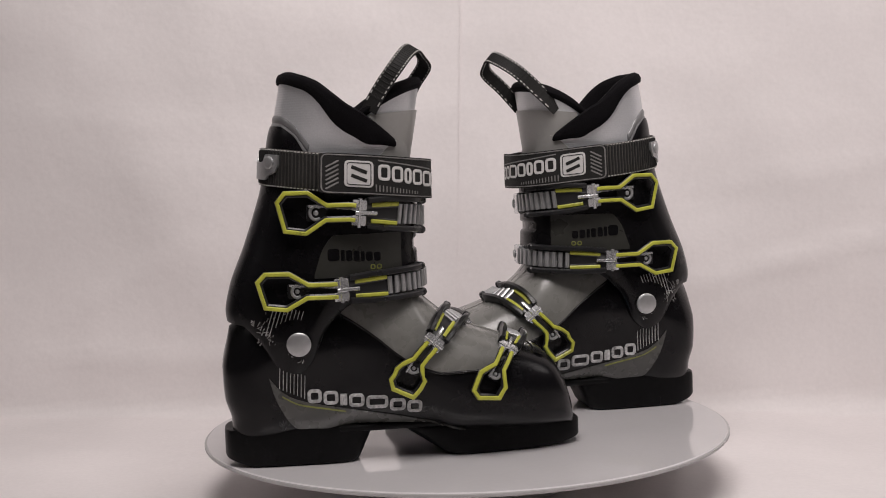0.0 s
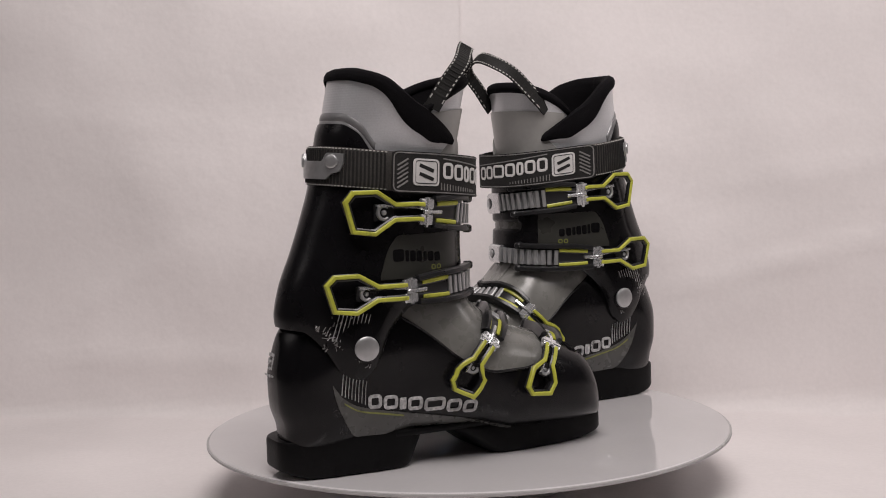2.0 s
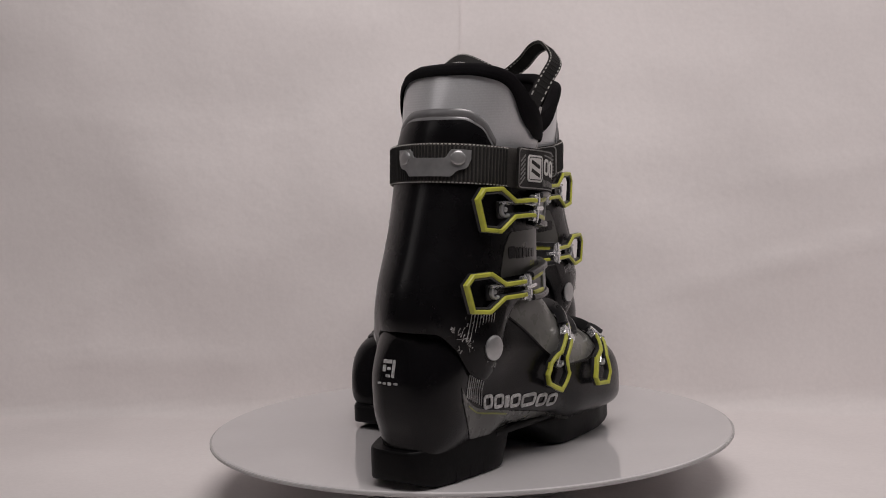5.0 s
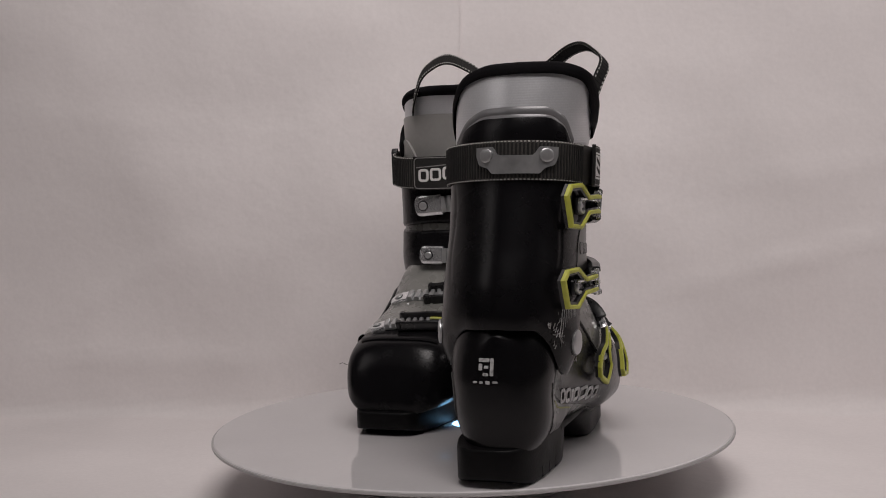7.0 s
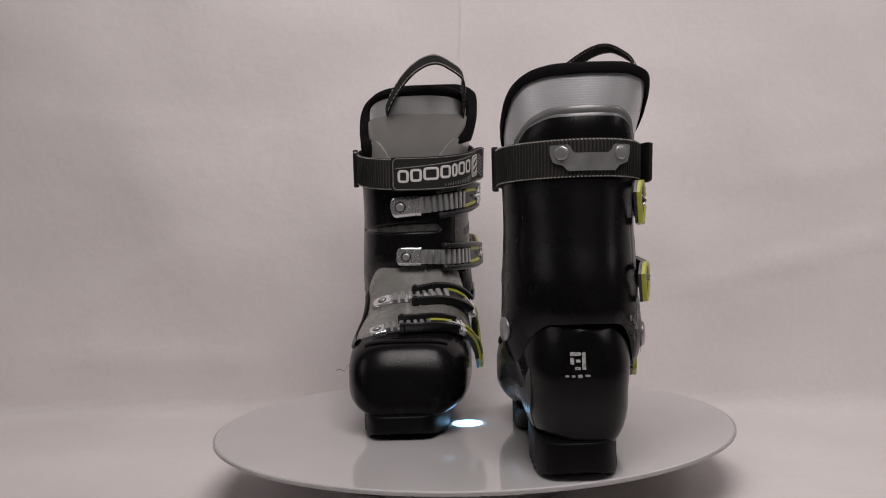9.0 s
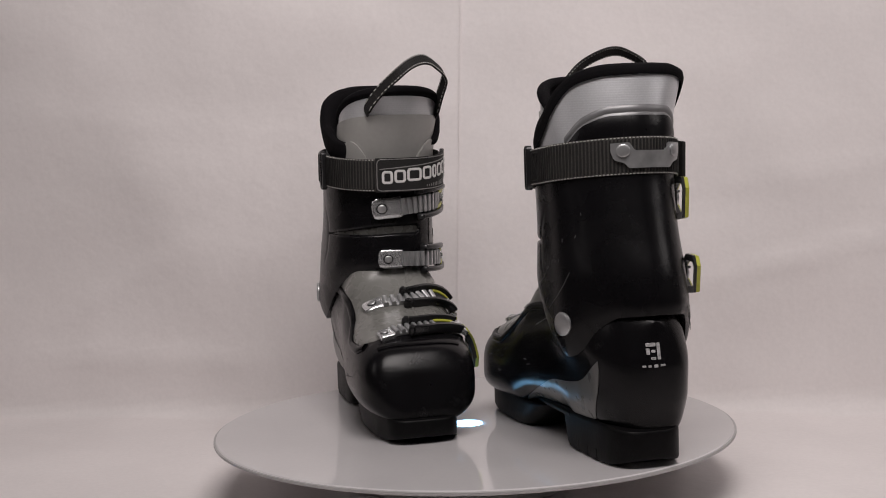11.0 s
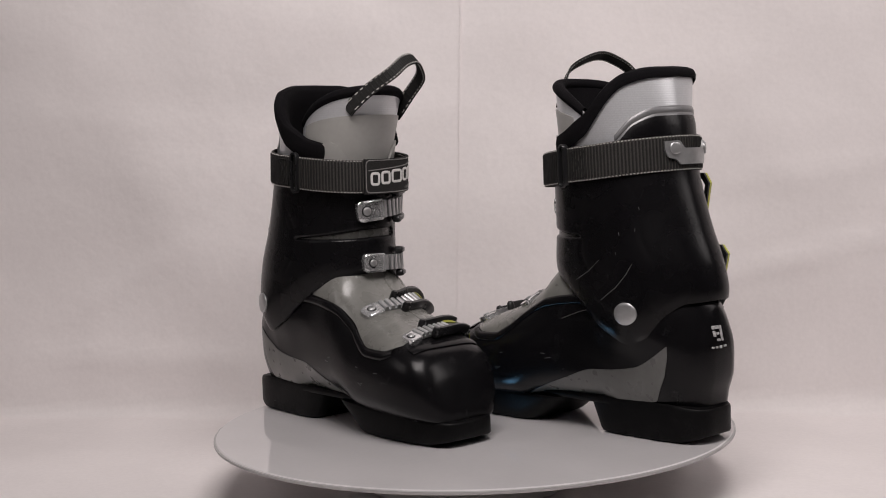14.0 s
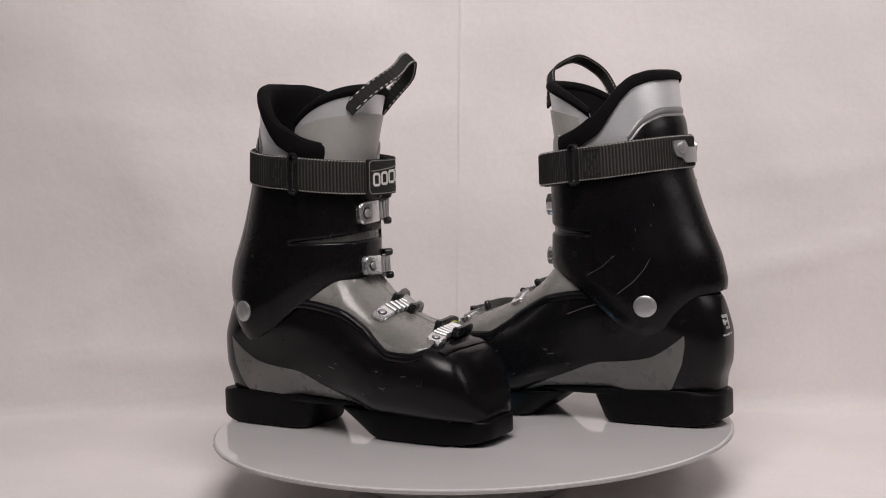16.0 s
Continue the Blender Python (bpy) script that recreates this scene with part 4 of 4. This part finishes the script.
    sub("end_rivet", dome(way, l1 + end - min(0.0095, end * 0.55), 0, rail * 0.68, 0.0040, 0.0060, 3, 16), DULLSTEEL, "round rivet")
    if end > 0.03:
        sub("plate_slot", bar2d([(l1 + 0.006, -rail * 0.7), (l1 + 0.006, rail * 0.7)], 0.0026, 0.0030, 0.0045, way), BUCKLEBLACK, "dark slot")
    return root


def make_buckles(boot):
    d = radians
    way = leg_way(leg_angle(0.112, 0.2195), d(245), 0.2195, 0.2040, lift=0.0018, lead=0.0475)
    make_buckle(boot, way, 0.065, 0.0170, 0.012, 0.040, 0.044, 0.027, 9, "upper cuff buckle with yellow-green lever")
    way = leg_way(leg_angle(0.098, 0.1545), d(245), 0.1545, 0.1620, lift=0.0018, lead=0.0285)
    make_buckle(boot, way, 0.067, 0.0150, 0.012, 0.047, 0.053, 0.022, 10, "lower cuff buckle with yellow-green lever")
    way = foot_way([(0.146, math.degrees(foot_angle(0.146, 0.064))), (0.172, math.degrees(foot_angle(0.172, 0.100))), (0.192, 116), (0.202, 90), (0.200, 62), (0.196, 20)], tip=0.004, lift=0.001)
    make_buckle(boot, way, 0.048, 0.0130, 0.010, 0.036, 0.050, 0.0165, 8, "instep buckle with yellow-green lever", hump=0.0110)
    way = foot_way([(0.218, math.degrees(foot_angle(0.218, 0.054))), (0.236, math.degrees(foot_angle(0.236, 0.084))), (0.248, 116), (0.256, 90), (0.260, 62), (0.258, 20)], tip=0.004, lift=0.001)
    make_buckle(boot, way, 0.046, 0.0125, 0.010, 0.034, 0.038, 0.0120, 7, "toe buckle with yellow-green lever", hump=0.0110)


def make_prints(boot, flip):
    put = lay_foot(-1)
    ws = [0.9, 0.95, 0.45, 1.0, 1.4, 1.0, 0.95]
    x0, x1 = 0.0675, 0.1650
    lo, hi = ((0.056, 0.0425), (0.069, 0.0535))
    word_blocks(put, x0, x1, lo, (hi[0] - 0.001, hi[1]), ws, 0.0014, 0.0004, 0.0012, WORN, boot, flip, stroke=0.0029)
    # hatched stripes round the pivot, worn
    rng = random.Random(5)
    legput = lay_leg(-1)
    for i in range(9):
        x = 0.036 + 0.0030 * i
        top = 0.142 - 0.0006 * i
        part("stripe", bar2d([(x + 0.006, top), (x - 0.002, top - 0.026 + 0.002 * rng.random())], 0.0007, 0.0001, 0.0007, legput, step=0.006), WORN, boot)
    for i in range(8):
        x = 0.045 + 0.0030 * i
        part("stripe", bar2d([(x, 0.089 - 0.0012 * i), (x - 0.001, 0.070 - 0.0014 * i)], 0.0007, 0.0001, 0.0009, put, step=0.006), WORN, boot)
    for i in range(90):
        x, z = 0.026 + 0.034 * rng.random(), 0.104 + 0.032 * rng.random()
        if i % 2:
            # worn paint along the cuff's lower rim
            t = rng.random()
            x, z = 0.022 + 0.042 * t, 0.126 - 0.036 * t + 0.005 * rng.random()
        a = 1.0 + 0.25 * rng.gauss(0, 1) if i % 3 else rng.random() * 3
        k = 0.0012 + 0.004 * rng.random() ** 2
        part("scratch", bar2d([(x, z), (x + k * math.cos(a), z + k * math.sin(a))], 0.0005 + 0.0005 * rng.random(), 0.0001, 0.0004, legput), WORN if i % 5 == 0 else PANELGREY, boot)
    # painted highlight lines, then scuffs and short cuts, on the inner side of the cuff
    inner_side = lay_leg(1)
    shell_side = lay_foot(1)
    # these three long pale lines paint highlights of moulded edges
    for put_on, line in ((inner_side, [(0.116, 0.1445), (0.100, 0.1530), (0.087, 0.1640)]), (inner_side, [(0.084, 0.1280), (0.068, 0.1400), (0.059, 0.1510), (0.054, 0.1610)]), (shell_side, [(0.140, 0.1060), (0.120, 0.1135), (0.0985, 0.1187)])):
        if not flip:
            part("scratch", bar2d(line, 0.0006, 0.0001, 0.0004, put_on), SCUFF_GLINT, boot)
    for i in range(4):
        x, z = 0.05 + 0.06 * rng.random(), 0.16 + 0.07 * rng.random()
        a = 1.2 + 0.7 * rng.random()
        k = 0.002 + 0.003 * rng.random()
        part("scratch", bar2d([(x, z), (x + k * math.cos(a), z + k * math.sin(a))], 0.0004, 0.0001, 0.0004, inner_side), SCUFF_GLINT, boot)
    for i in range(9):
        x, z = 0.10 + 0.17 * rng.random(), 0.045 + 0.03 * rng.random()
        a = 0.6 * rng.random() - 0.5
        k = 0.002 + 0.007 * rng.random() ** 2
        part("scratch", bar2d([(x, z), (x + k * math.cos(a), z + k * math.sin(a))], 0.0005, 0.0001, 0.0004, shell_side), SCUFF_GLINT, boot)
    # model name as plain dark bars, with a small yellow mark
    word = [1.6, 0.5, 0.8, 0.8, 0.5, 0.9, 0.9]
    word_blocks(legput, 0.088, 0.133, (0.1785, 0.1765), (0.1885, 0.1835), word, 0.0013, 0.0003, 0.0011, BLACK, boot, flip)
    word_blocks(legput, 0.124, 0.134, (0.1695, 0.1695), (0.1740, 0.1740), [1, 1], 0.0012, 0.0003, 0.0008, DIMYELLOW, boot, flip, stroke=0.0010)
    # heel badge, half worn off
    def heel(s, w, h):
        s, w = s * 0.72, w * 0.72
        z = 0.0975 + w
        lo, hi = -0.0022, 0.04
        for _ in range(24):
            m = (lo + hi) / 2
            if abs(foot(m, foot_angle(m, z)).y) < abs(s + 0.002):
                lo = m
            else:
                hi = m
        p = foot(lo, foot_angle(lo, z))
        return Vector((p.x - h, s, z))
    for x0, w0, x1, w1 in ((-0.009, -0.009, -0.005, 0.010), (-0.004, 0.006, 0.008, 0.010), (0.004, -0.003, 0.008, 0.004), (-0.003, -0.009, 0.003, -0.006), (-0.003, -0.001, 0.002, 0.002), (-0.014, -0.017, -0.008, -0.0145), (-0.005, -0.018, 0.000, -0.0145), (0.003, -0.0175, 0.007, -0.015), (0.010, -0.017, 0.014, -0.015)):
        part("heel_print", plate2d(rounded(x0, w0, x1, w1, 0.0007, 2), -0.001, 0.0006, heel, 0.0001), WORN, boot)


def make_boot(flip):
    boot = new("ski_boot")
    make_shell(boot)
    make_sole(boot)
    make_cuff(boot)
    make_liner(boot, flip)
    make_strap(boot, flip)
    make_buckles(boot)
    make_prints(boot, flip)
    if flip:
        hair = [(0.262, 0.0575, 0.060), (0.262, 0.062, 0.064), (0.263, 0.066, 0.058), (0.262, 0.071, 0.060), (0.264, 0.074, 0.059)]

        def strand(u, v):
            k = min(3, int(u * 4))
            p = Vector(hair[k]).lerp(Vector(hair[k + 1]), u * 4 - k)
            return p + Vector((math.cos(math.tau * v), 0, math.sin(math.tau * v))) * 0.0003
        part("loose_thread", sheet(strand, 16, 6), WEBBING, boot, "loose dark thread")
    if flip:
        done = set()
        for ob in boot.children_recursive:
            if ob.type == "MESH" and ob.data.name not in done:
                done.add(ob.data.name)
                ob.data.transform(Matrix.Diagonal((1, -1, 1, 1)))
                ob.data.flip_normals()
    return boot


# ---- turning of the turntable and of what stands on it ----
def turn(t):
    """Degrees turned at t seconds."""
    drift = curve([(0.0, 0.08), (2.0, -0.18), (4.0, -0.19), (6.5, 0.27), (9.0, 0.19), (11.5, 0.02), (14.0, -0.07), (16.0, -0.18)])
    return 8.740 * t + drift(t)


RIGHT_BOOT = (-0.2120, -0.1294, 9.5)
LEFT_BOOT = (0.2310, 0.0910, 189.7)


def motions(platter, right, left):
    times_keyed = [i * 0.5 for i in range(33)]
    walk(platter, [(t, pose(0, 0, 0, 0, 0, turn(t))) for t in times_keyed])
    for ob, (x, y, a) in ((right, RIGHT_BOOT), (left, LEFT_BOOT)):
        walk(ob, [(t, pose(0, 0, 0, 0, 0, turn(t)) @ pose(x, y, 0.0, 0, 0, a)) for t in times_keyed])


make_setting()
turntable, platter = make_turntable()
right_boot = tagged(make_boot(False), "black and smoke-grey ski boot with yellow-green buckles, standing on the turntable", "ski boot", "pair of ski boots")
left_boot = tagged(make_boot(True), "black and smoke-grey ski boot with yellow-green buckles, standing on the turntable", "ski boot", "pair of ski boots")
motions(platter, right_boot, left_boot)
